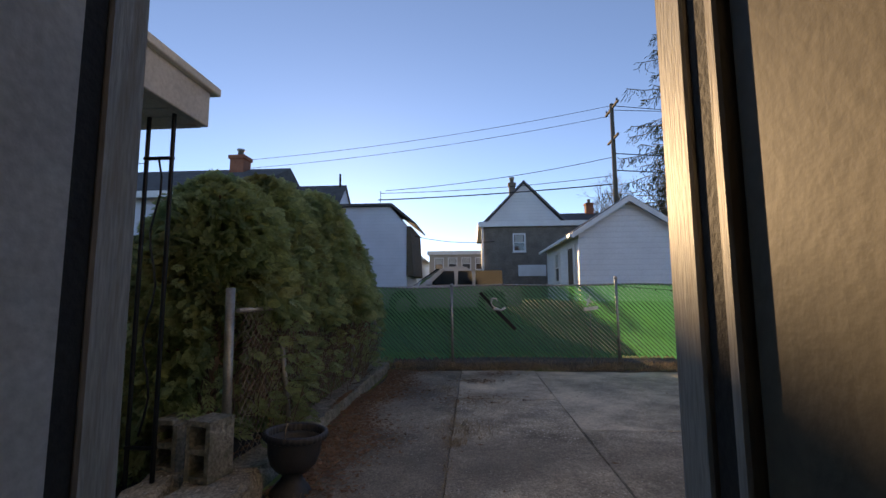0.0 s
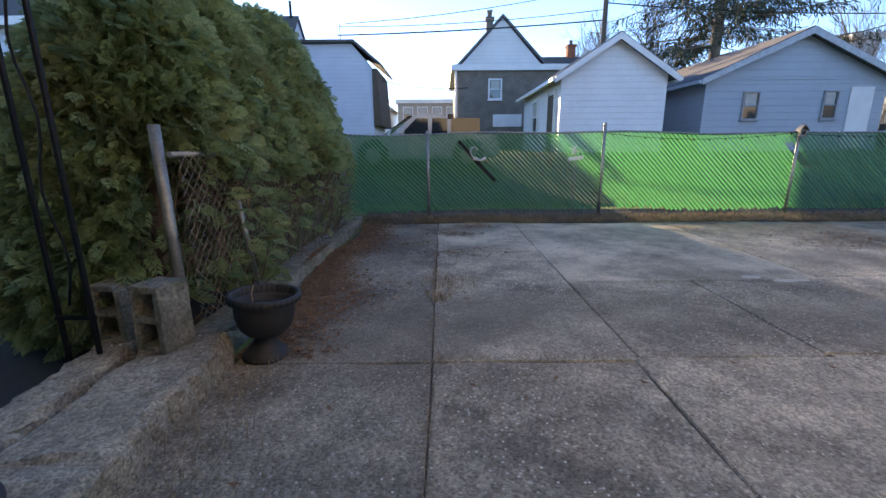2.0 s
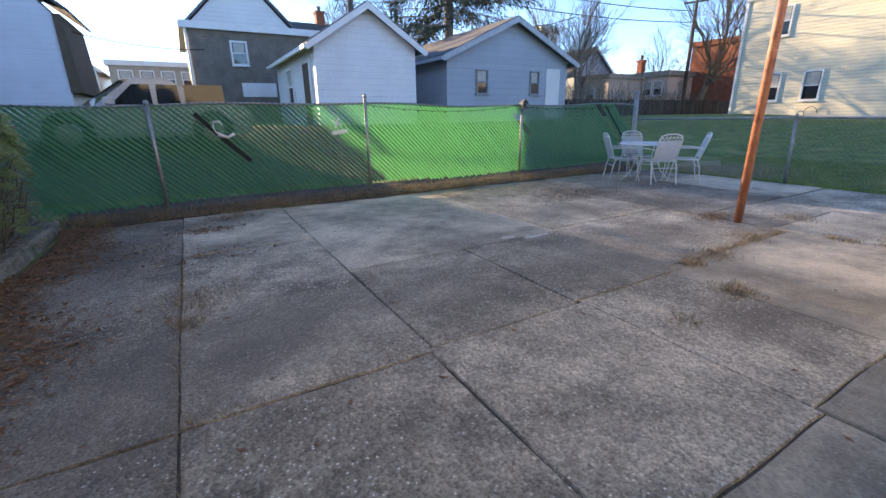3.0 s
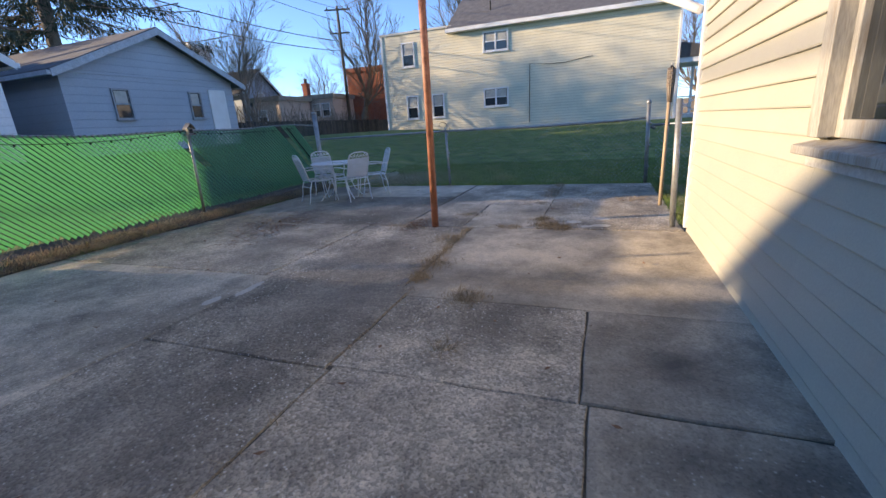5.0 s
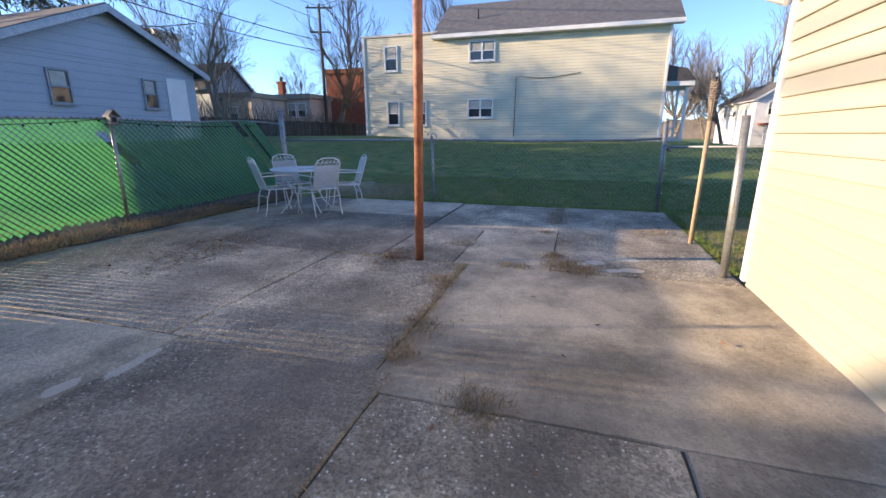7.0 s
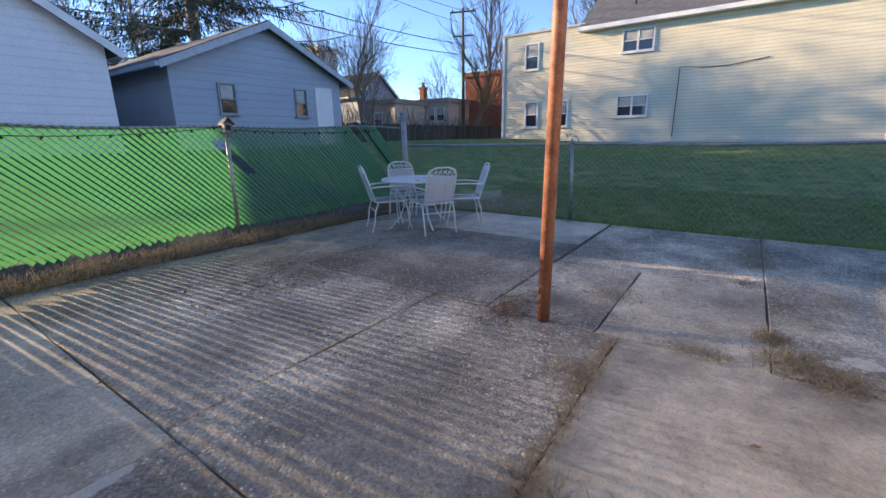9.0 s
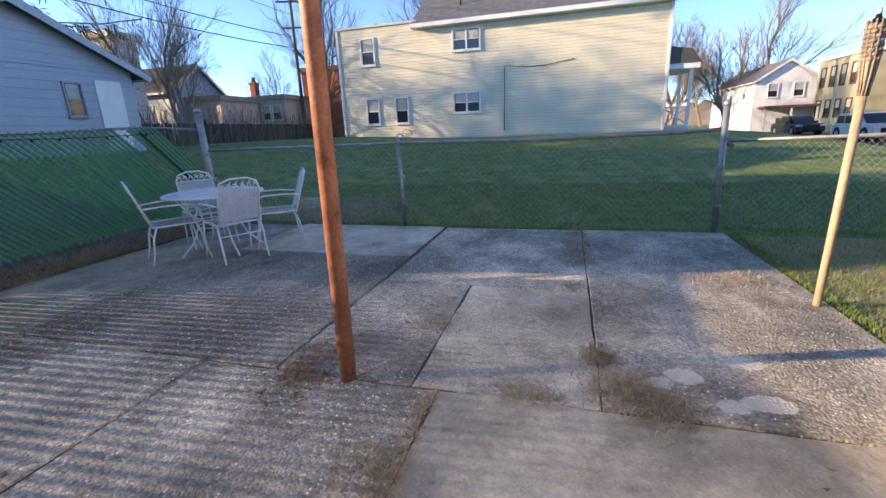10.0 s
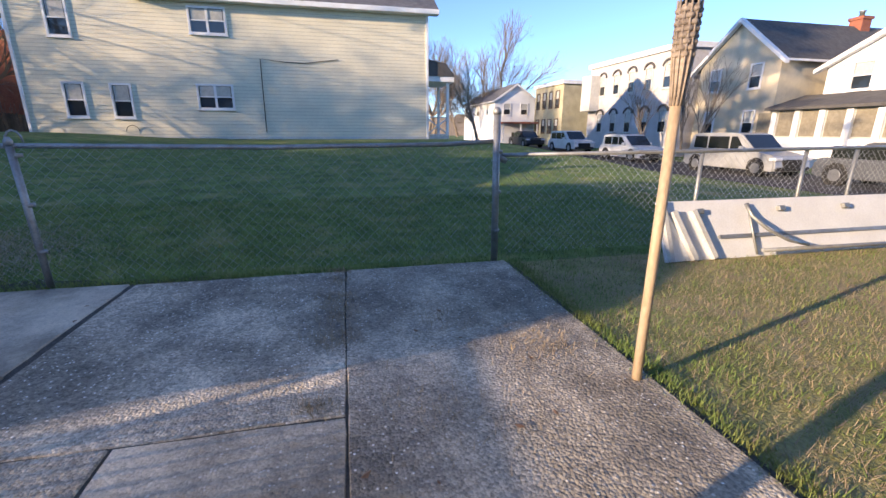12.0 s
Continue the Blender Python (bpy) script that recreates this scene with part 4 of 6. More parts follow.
row = flat_house("arched_row_house", "white painted brick row house with arched windows", 33.2, 45.2, -30, -21, -0.7, 7.3, mat("white_brick", (0.55, 0.53, 0.53), 0.8, second=(0.46, 0.44, 0.43), scale=1.2, amount=0.3, fine=12, bump=0.4))
for u in (34.6, 36.7, 38.8, 40.9, 43.0):
    for z in (5.3, 2.1):
        w = add_window(row, "+y", u, z, 0.75, 1.55, -21, frame=PALE_TRIM)
        bm = bm_new()
        tube(bm, [(u + 0.55 * math.cos(a), -20.93, z + 0.72 + 0.45 * math.sin(a)) for a in [k * math.pi / 8 for k in range(9)]], 0.09, 6)
        part("arched_hood", bm, DARK_ROOF, w)
bay = part("bay", box(bm_new(), 43.4, 45.0, -21, -20.0, 3.2, 6.3), PALE_TRIM, row)
gb = gable_house("yellow_gable_house", "yellow gable house with dark roof and chimney", 26.7, 32.6, -33, -22, -0.7, 5.5, 7.9, "y", mat("buff_siding", (0.66, 0.57, 0.42), 0.6, scale=1, amount=0.2), DARK_ROOF)
for u, z in ((28.2, 4.6), (28.2, 1.9), (31.2, 4.6), (31.2, 1.9)):
    add_window(gb, "+y", u, z, 0.7, 1.3, -22)
chimney(gb, 29.6, -31, 7.4, 8.6, 0.4)
part("front_rake", prism(bm_new(), [(29.65, 7.85), (26.2, 5.05), (26.2, 5.27), (29.65, 8.1)], "y", -21.9, -21.6), WHITE, gb)
part("front_rake", prism(bm_new(), [(29.65, 7.85), (33.1, 5.05), (33.1, 5.27), (29.65, 8.1)], "y", -21.9, -21.6), WHITE, gb)
ph = gable_house("porch_house", "white house with an enclosed glazed porch", 18.4, 25.6, -34, -24, -0.7, 4.9, 6.6, "y", WHITE_WALL, DARK_ROOF)
for u in (23.8, 21.4, 19.4):
    add_window(ph, "+y", u, 4.2, 0.9, 1.3, -24)
TAN_GLASS = mat("tan_shaded_glass", (0.26, 0.23, 0.18), 0.12, amount=0.1, bump=0)
pp = part("porch", box(bm_new(), 18.2, 26.4, -24, -21.6, -0.7, 1.0), WHITE, ph)
part("porch_wall", box(bm_new(), 18.3, 26.3, -24, -21.75, 1.0, 2.5), BLIND, pp)
part("porch_roof", prism(bm_new(), [(-24, 2.5), (-21.3, 2.5), (-21.3, 2.65), (-24, 3.4)], "x", 18.0, 26.6), DARK_ROOF, pp)
for k in range(7):
    part("porch_post", box(bm_new(), 18.25 + k * 1.3, 18.55 + k * 1.3, -21.75, -21.6, 1.0, 2.5), WHITE, pp)
    part("porch_pane", box(bm_new(), 18.6 + k * 1.3, 19.5 + k * 1.3, -21.745, -21.72, 1.1, 2.4), TAN_GLASS, pp)
part("front_rake", prism(bm_new(), [(22.0, 6.55), (17.9, 4.5), (17.9, 4.72), (22.0, 6.8)], "y", -23.9, -23.6), WHITE, ph)
part("front_rake", prism(bm_new(), [(22.0, 6.55), (26.1, 4.5), (26.1, 4.72), (22.0, 6.8)], "y", -23.9, -23.6), WHITE, ph)

# ---- fences ----
FY = 8.52


def wires(verts, faces, a, b, r, n=3):
    """Adds a thin n-sided wire to lists of vertices and faces."""
    a, b = np.array(a, float), np.array(b, float)
    d = b - a
    d = d / (np.linalg.norm(d) + 1e-9)
    u = np.cross(d, (0.31, 0.77, 0.55))
    u /= np.linalg.norm(u) + 1e-9
    w = np.cross(d, u)
    k0 = len(verts)
    for c in (a, b):
        for k in range(n):
            q = 2 * math.pi * k / n
            verts.append(c + (u * math.cos(q) + w * math.sin(q)) * r)
    for k in range(n):
        faces.append((k0 + k, k0 + (k + 1) % n, k0 + n + (k + 1) % n, k0 + n + k))


def link_fabric(name, origin, along, length, z0, z1, parent, pitch=0.085, r=0.0027, zfun=None, wire=None):
    """Diamond wire fabric on an upright plane from origin along a unit direction."""
    v, f = [], []
    o, al = np.array(origin, float), np.array(along, float)
    H = z1 - z0
    P = lambda s, z: (o[0] + al[0] * s, o[1] + al[1] * s, z + (zfun(s) if zfun else 0))
    s = -H
    while s < length + H:
        for sgn in (1, -1):
            s0, s1 = (s, s + H) if sgn > 0 else (s + H, s)
            za, zb = z0, z1
            lo, hi = 0.0, 1.0
            ds = s1 - s0
            for lim, up in ((0.0, False), (length, True)):
                t = (lim - s0) / ds
                if (ds > 0) != up:
                    lo = max(lo, t)
                else:
                    hi = min(hi, t)
            if hi - lo > 0.02:
                m = 3
                pts = [P(s0 + ds * (lo + (hi - lo) * k / m), z0 + H * (lo + (hi - lo) * k / m)) for k in range(m + 1)]
                for a, b in zip(pts, pts[1:]):
                    wires(v, f, a, b, r)
        s += pitch
    ob = raw(name, v, f, wire or GALV, parent)
    return tagged(ob, kind="stuff")


green = thing("green_fence", "chain-link fence with diagonal green privacy slats", "fence")
random.seed(21)
F0, F1, ZB, ZT = -10.5, 9.4, 0.17, 1.50


def sag(x):
    return 0.02 * math.sin(x * 0.9) + 0.015 * math.sin(x * 2.3 + 1)


x = F0 - (ZT - ZB)
GONE = {251, 252}
TORN = {219, 220}          # a hole half-way down lets a streak of sun through
k = 0
LAST_SLAT = 8.62
while x < LAST_SLAT:
    k += 1
    a, b = max(0.0, (F0 - x) / (ZT - ZB)), min(1.0, (F1 - x) / (ZT - ZB))
    b = min(b, 1.0 + random.uniform(-0.03, 0.02))
    runs = [] if k in GONE else [(a, 0.13), (0.47, b)] if k in TORN else [(a, b)]
    for a, b in runs:
        if b - a < 0.03:
            continue
        pa = (x + (ZT - ZB) * a, ZT - (ZT - ZB) * a)
        pb = (x + (ZT - ZB) * b, ZT - (ZT - ZB) * b)
        w = 0.0208 + random.uniform(-0.0014, 0.0012)
        nx, nz = w / math.sqrt(2), w / math.sqrt(2)
        v, f, m = [], [], 4
        ph, am = random.uniform(0, 6), random.uniform(0.0004, 0.0012)
        for j in range(m + 1):
            t = j / m
            px, pz = pa[0] + (pb[0] - pa[0]) * t, pa[1] + (pb[1] - pa[1]) * t
            off = am * math.sin(ph + j * 2.2)
            yy = FY + 0.02 * math.sin(px * 1.3) + off
            for sg in (-1, 1):
                v.append((px + nx * sg, yy - 0.002, pz + nz * sg + sag(px)))
                v.append((px + nx * sg, yy + 0.002, pz + nz * sg + sag(px)))
        for j in range(m):
            q = j * 4
            f += [(q, q + 4, q + 6, q + 2), (q + 1, q + 3, q + 7, q + 5), (q, q + 1, q + 5, q + 4), (q + 2, q + 6, q + 7, q + 3)]
        raw("slat", v, f, SLAT, green)
    x += 0.0795
link_fabric("link_fabric", (F0, FY - 0.012, 0), (1, 0, 0), F1 - F0, ZB - 0.03, ZT + 0.02, green, pitch=0.0795, r=0.0027, zfun=lambda s: sag(F0 + s), wire=mat("green_coated_wire", (0.07, 0.15, 0.12), 0.4, second=(0.05, 0.11, 0.09), scale=8, amount=0.2, bump=0))
top = []
for j in range(60):
    xx = F0 + (F1 - F0) * j / 59
    top.append((xx, FY + 0.01, ZT + 0.0 + sag(xx)))
part("top_rail", tube(bm_new(), top, 0.017, 8), STEEL, green)
for px, h, r in ((-10.2, 1.5, 0.024), (-8.9, 1.5, 0.024), (-5.6, 1.5, 0.024), (-2.05, 1.5, 0.024), (-0.58, 1.52, 0.028), (2.47, 1.60, 0.026), (5.82, 1.55, 0.026)):
    lean = random.uniform(-0.02, 0.02)
    p = part("post", rod(bm_new(), (px, FY - 0.05, 0.0), (px + lean, FY - 0.05, h + sag(px)), r, n=12), STEEL, green)
    part("cap", lathe(bm_new(), [(r * 1.2, h - 0.01), (r * 1.25, h + 0.02), (r * 0.7, h + 0.05)], (px + lean, FY - 0.05, sag(px)), 12), STEEL, p)
part("torn_slat", box(bm_new(), 0, 0.95, -0.003, 0.003, -0.03, 0.03, pose(-0.05, FY - 0.03, 1.38, 0, 47, 0)), DARK_GAP, green, "dark strip of a loose or missing slat")
# black strip added in place of the dark gap of a missing slat
part("torn_slat", box(bm_new(), 0, 1.5, -0.003, 0.003, -0.018, 0.018, pose(8.36, FY - 0.03, 1.48, 0, 46, 0)), DARK_GAP, green, "dark strip of a loose or missing slat")

lights = thing("light_string", "dark cable of small fence lights sagging between posts", "string lights")
pts = [(2.47 + 3.35 * t, FY - 0.06, 1.50 - 0.45 * t * (1 - t)) for t in [j / 24 for j in range(25)]]
part("cable", tube(bm_new(), pts, 0.005, 5), DARK_GAP, lights)
far_pts = [(5.82 + 2.75 * t, FY - 0.06, 1.46 - 0.16 * t * (1 - t)) for t in [j / 20 for j in range(21)]]
part("cable", tube(bm_new(), far_pts, 0.005, 5), DARK_GAP, lights)
for p in pts[1:-1:2] + far_pts[1:-1:2]:
    part("bulb", lathe(bm_new(), [(0.008, -0.03), (0.014, -0.02), (0.010, 0)], p, 8), IRON, lights)
WEAVE2 = mat("weathered_lantern_metal", (0.30, 0.28, 0.25), 0.6, 0.3, bump=0.1)
lantern = thing("solar_lantern", "small dark solar lantern on a fence post", "lantern")
part("base", bevel(box(bm_new(), 5.735, 5.895, FY - 0.17, FY - 0.075, 1.415, 1.435), 0.004), WEAVE2, lantern)
body = part("body", bevel(box(bm_new(), 5.765, 5.865, FY - 0.155, FY - 0.085, 1.435, 1.53), 0.004), WEAVE2, lantern)
part("opening", box(bm_new(), 5.785, 5.845, FY - 0.158, FY - 0.154, 1.45, 1.515), DARK_GAP, body)
for sg in (-1, 1):
    part("roof", prism(bm_new(), [(5.815, 1.605), (5.815 + sg * 0.085, 1.515), (5.815 + sg * 0.085, 1.527), (5.815, 1.62)], "y", FY - 0.175, FY - 0.07), WEAVE2, lantern)
stake = thing("garden_stake", "thin stake with a white plaque and a pinwheel", "garden ornament")
part("stake", rod(bm_new(), (1.95, 8.36, 0.0), (1.95, 8.36, 1.28), 0.008, n=6), STEEL, stake)
part("plaque", box(bm_new(), -0.13, 0.13, -0.008, 0.008, -0.03, 0.03, pose(1.96, 8.35, 1.08, 0, -8, 0)), WHITE, stake)
bm = bm_new()
for j in range(4):
    box(bm, 0.0, 0.085, -0.003, 0.003, 0.0, 0.03, pose(1.92, 8.34, 1.22, 20, 35 + j * 90, 0))
part("pinwheel", bm, WHITE, stake)
swan = thing("swan_ornament", "white bent swan ornament hooked on the fence", "ornament")
part("neck", tube(bm_new(), [(0.28, 8.44, 1.08), (0.19, 8.44, 1.12), (0.15, 8.44, 1.2), (0.18, 8.44, 1.27), (0.25, 8.44, 1.27), (0.27, 8.44, 1.22)], 0.012, 6), WHITE, swan)
part("body", tube(bm_new(), [(0.20, 8.44, 1.08), (0.34, 8.44, 1.05), (0.42, 8.44, 1.10)], 0.022, 6), WHITE, swan)

# low chain-link fence along the lawn
lawn_fence = thing("chain_link_fence", "low galvanised chain-link fence beside the lawn", "fence")
FX = 9.47
link_fabric("link_fabric", (FX, 8.45, 0), (0, -1, 0), 7.40, 0.04, 1.18, lawn_fence, pitch=0.085, r=0.0011)
part("top_rail", tube(bm_new(), [(FX, 8.5, 1.17), (FX, 6.8, 1.18), (FX, 5.1, 1.19), (FX, 3.2, 1.17), (FX, 1.6, 1.19), (FX, 1.08, 1.22)], 0.021, 10), STEEL, lawn_fence)
for py, h, r in ((5.10, 1.21, 0.027), (1.06, 1.49, 0.036), (8.48, 1.78, 0.055)):
    p = part("post", rod(bm_new(), (FX, py, -0.05), (FX - 0.02, py + 0.03, h), r, n=14), STEEL, lawn_fence)
    part("cap", lathe(bm_new(), [(r * 1.15, h - 0.02), (r * 1.15, h + 0.02), (r * 0.5, h + 0.05)], (FX - 0.02, py + 0.03, 0), 14), STEEL, p)
    for zz in (0.3, 0.7, 1.1):
        part("band", lathe(bm_new(), [(r * 1.25, zz), (r * 1.25, zz + 0.03)], (FX, py, 0), 12), STEEL, p)
part("finial_loop", tube(bm_new(), [(FX, 5.10 + 0.06 * math.cos(q), 1.22 + 0.09 * math.sin(q)) for q in [j * math.pi / 6 for j in range(7)]], 0.008, 6), STEEL, lawn_fence)
gate = thing("chain_link_gate_run", "low chain-link fence run with thin line posts", "fence")
link_fabric("link_fabric", (FX + 0.08, 0.92, 0), (0, -1, 0), 8.0, 0.03, 1.10, gate, pitch=0.085, r=0.0015)
part("top_rail", tube(bm_new(), [(FX + 0.08, 1.0, 1.08), (FX + 0.08, -2.0, 1.11), (FX + 0.08, -5.0, 1.15), (FX + 0.08, -7.1, 1.16)], 0.021, 10), STEEL, gate)
part("mid_rod", tube(bm_new(), [(FX + 0.06, 0.95, 1.02), (FX + 0.06, 1.03, 1.06)], 0.03, 8), STEEL, gate)
for py, h in ((-1.45, 1.1), (-2.95, 1.12), (-3.75, 1.16), (-5.6, 1.16)):
    part("post", rod(bm_new(), (FX + 0.10, py, -0.05), (FX + 0.10, py, h), 0.022, n=10), STEEL, gate)

# hedge fence between the yards
hf = thing("hedge_fence", "old chain-link fence half hidden by evergreens", "fence")
link_fabric("link_fabric", (-1.93, 3.5, 0), (0, 1, 0), 4.95, 0.12, 1.25, hf, pitch=0.085, r=0.0022, wire=mat("rusty_wire", (0.34, 0.32, 0.29), 0.6, 0.2, second=(0.24, 0.20, 0.17), scale=8, amount=0.3, bump=0))
part("gate_post", rod(bm_new(), (-1.98, 3.42, 0.1), (-2.02, 3.46, 1.42), 0.034, n=14), STEEL, hf)
part("post", rod(bm_new(), (-1.86, 4.25, 0.1), (-1.92, 4.15, 0.95), 0.022, n=10), STEEL, hf)
part("post", rod(bm_new(), (-1.95, 6.6, 0.1), (-1.95, 6.6, 1.25), 0.025, n=10), STEEL, hf)
part("top_rail", tube(bm_new(), [(-1.95, 3.45, 1.25), (-1.95, 8.45, 1.25)], 0.018, 8), STEEL, hf)

# ---- poles and pipes on the patio ----
PX, PY = 5.555, 3.97
post = thing("steel_post", "tall rust-red painted steel post set in the patio", "post")
part("shaft", rod(bm_new(), (PX, PY, -0.02), (PX - 0.01, PY - 0.04, 4.2), 0.046, n=20), RUST, post)
pipe = thing("grey_pipe", "short grey pipe standing at the house corner", "pipe")
part("shaft", rod(bm_new(), (5.80, 1.06, -0.02), (5.83, 1.09, 1.44), 0.034, n=14), STEEL, pipe)
BAMBOO = mat("bamboo", (0.52, 0.40, 0.28), 0.55, second=(0.41, 0.30, 0.20), scale=5, amount=0.35, fine=50, bump=0.3, third=(0.55, 0.48, 0.38), stain=3, mapping=(1, 1, 0.4))
WEAVE = mat("weathered_weave", (0.42, 0.34, 0.27), 0.75, second=(0.28, 0.22, 0.17), scale=20, amount=0.4, bump=0.4)
TX, TY = 7.13, 1.02
tiki = thing("tiki_torch", "bamboo garden torch with a woven head", "garden torch")
part("shaft", rod(bm_new(), (TX, TY, -0.03), (TX + 0.01, TY - 0.015, 1.53), 0.026, 0.026, 14), BAMBOO, tiki)
HX, HY = TX + 0.01, TY - 0.015
head = part("head", lathe(bm_new(), [(0.022, 1.50), (0.030, 1.58), (0.040, 1.68), (0.042, 1.70), (0.045, 1.90), (0.040, 1.91)], (HX, HY, 0), 16), WEAVE, tiki)
for j in range(12):
    q = 2 * math.pi * j / 12
    cq, sq = math.cos(q), math.sin(q)
    part("splint", tube(bm_new(), [(HX + 0.026 * cq, HY + 0.026 * sq, 1.49), (HX + 0.034 * cq, HY + 0.034 * sq, 1.58), (HX + 0.044 * cq, HY + 0.044 * sq, 1.69), (HX + 0.049 * cq, HY + 0.049 * sq, 1.93)], 0.005, 5), WEAVE, head)
for j in range(8):
    zz, sg = 1.705 + j * 0.026, 1 if j % 2 else -1
    r = 0.043 + 0.0006 * j
    part("woven_band", lathe(bm_new(), [(r, zz - 0.011), (r + 0.005, zz - 0.005), (r + 0.005, zz + 0.005), (r, zz + 0.011)], (HX, HY, 0), 48, 0.005 * sg, 6), WEAVE, head)
part("oil_can_lid", lathe(bm_new(), [(0.040, 1.905), (0.036, 1.925), (0.016, 1.945), (0.014, 1.96)], (HX, HY, 0), 14), IRON, tiki)
part("wick_cap", lathe(bm_new(), [(0.012, 1.96), (0.014, 1.975), (0.006, 2.0)], (HX, HY, 0), 10), PALE_TRIM, tiki)

tiki.matrix_basis = Matrix.Translation((0, 0.03, -0.06))

# ---- white patio set ----
WIRON = mat("white_wrought_iron", (0.80, 0.81, 0.82), 0.45, second=(0.7, 0.71, 0.72), scale=9, amount=0.2, bump=0.1)


def mesh_plate(v, f, fun, nu, nv, thick=0.004, gap=0.24):
    """A perforated plate: a net of flat strips over a surface fun(u, v)."""
    for a, b in ((nu, nv), (nv, nu)):
        for i in range(a):
            u0, u1 = (i + gap) / a, (i + 1 - gap) / a
            for j in range(b):
                t0, t1 = j / b, (j + 1) / b
                q = [(u0, t0), (u1, t0), (u1, t1), (u0, t1)]
                if a != nu:
                    q = [(y, x) for x, y in q]
                k = len(v)
                v.extend(fun(*p) for p in q)
                f.append((k, k + 1, k + 2, k + 3))


def patio_chair():
    c = thing("patio_chair", "white wrought-iron patio armchair with mesh seat", "chair", group="chairs round the patio table")
    v, f = [], []
    mesh_plate(v, f, lambda a, b: (-0.235 + 0.47 * a, -0.23 + 0.46 * b, 0.43 + 0.012 * math.sin(b * math.pi) * -1), 32, 32, gap=0.16)
    raw("seat_mesh", v, f, WIRON, c)
    part("seat_rim", tube(bm_new(), [(-0.24, -0.23, 0.43), (0.24, -0.23, 0.43), (0.25, 0.22, 0.435), (0.15, 0.25, 0.43), (-0.15, 0.25, 0.43), (-0.25, 0.22, 0.435), (-0.24, -0.23, 0.43)], 0.011, 6), WIRON, c)
    back = lambda a, z: (-0.215 + 0.43 * a, -0.235 - 0.33 * (z - 0.44), z)
    v, f = [], []
    mesh_plate(v, f, lambda a, b: back(a, 0.46 + 0.34 * b), 30, 26, gap=0.16)
    raw("back_mesh", v, f, WIRON, c)
    part("back_frame", tube(bm_new(), [back(0, 0.43), back(0, 0.82), back(0.06, 0.89), back(0.3, 0.93), back(0.7, 0.93), back(0.94, 0.89), back(1, 0.82), back(1, 0.43)], 0.0115, 6), WIRON, c)
    part("back_rail", tube(bm_new(), [back(0, 0.81), back(1, 0.81)], 0.008, 6), WIRON, c)
    bm = bm_new()
    for j in range(6):
        a = 0.1 + j * 0.16
        tube(bm, [back(a - 0.05, 0.82), back(a, 0.86), back(a + 0.05, 0.90 if 0 < j < 5 else 0.87)], 0.007, 5)
        p = back(a + 0.02, 0.87)
        tube(bm, [(p[0] - 0.03, p[1], p[2]), p, (p[0] + 0.02, p[1], p[2] - 0.03)], 0.009, 5)
    part("leaf_scroll", bm, WIRON, c)
    for s in (-1, 1):
        part("armrest", tube(bm_new(), [(s * 0.22, -0.285, 0.64), (s * 0.27, -0.10, 0.655), (s * 0.28, 0.12, 0.655), (s * 0.275, 0.20, 0.63), (s * 0.265, 0.215, 0.57), (s * 0.255, 0.17, 0.44)], 0.011, 6), WIRON, c)
        part("leg", tube(bm_new(), [(s * 0.25, 0.19, 0.43), (s * 0.26, 0.22, 0.30), (s * 0.255, 0.24, 0.15), (s * 0.26, 0.28, 0.0)], 0.011, 6), WIRON, c)
        part("leg", tube(bm_new(), [(s * 0.23, -0.20, 0.43), (s * 0.24, -0.25, 0.30), (s * 0.235, -0.27, 0.14), (s * 0.24, -0.31, 0.0)], 0.011, 6), WIRON, c)
    part("stretcher", tube(bm_new(), [(-0.24, -0.24, 0.30), (0.24, -0.24, 0.30)], 0.008, 6), WIRON, c)
    return c


TCX, TCY = 7.87, 6.93
chair = patio_chair()


def seat_at(x, y):
    return pose(x, y, 0, 0, 0, math.degrees(math.atan2(-(TCX - x), TCY - y)))


chair.matrix_basis = seat_at(7.48, 7.20)
for x, y in ((7.64, 6.52), (8.30, 6.42), (8.17, 7.40)):
    copy_thing(chair, seat_at(x, y))
table = thing("patio_table", "round white wrought-iron mesh patio table", "table", (TCX, TCY, 0))
v, f = [], []
R = 0.545
for i in range(14):
    for j in range(56):
        r0, r1 = R * (i + 0.12) / 14, R * (i + 0.98) / 14
        q0, q1 = 2 * math.pi * (j + 0.12) / 56, 2 * math.pi * (j + 0.9) / 56
        k = len(v)
        v += [(r0 * math.cos(q0), r0 * math.sin(q0), 0.722), (r1 * math.cos(q0), r1 * math.sin(q0), 0.722), (r1 * math.cos(q1), r1 * math.sin(q1), 0.722), (r0 * math.cos(q1), r0 * math.sin(q1), 0.722)]
        f.append((k, k + 1, k + 2, k + 3))
raw("top_mesh", v, f, WIRON, table)
part("rim", tube(bm_new(), [(R * math.cos(q), R * math.sin(q), 0.715) for q in [2 * math.pi * j / 40 for j in range(41)]], 0.014, 8), WIRON, table)
for j in range(4):
    q = math.pi / 4 + j * math.pi / 2 + 0.3
    part("leg", tube(bm_new(), [(0.45 * math.cos(q), 0.45 * math.sin(q), 0.71), (0.30 * math.cos(q), 0.30 * math.sin(q), 0.5), (0.24 * math.cos(q), 0.24 * math.sin(q), 0.34), (0.32 * math.cos(q), 0.32 * math.sin(q), 0.16), (0.48 * math.cos(q), 0.48 * math.sin(q), 0.0)], 0.012, 6), WIRON, table)
part("leg_ring", tube(bm_new(), [(0.25 * math.cos(q), 0.25 * math.sin(q), 0.33) for q in [2 * math.pi * j / 20 for j in range(21)]], 0.008, 6), WIRON, table)

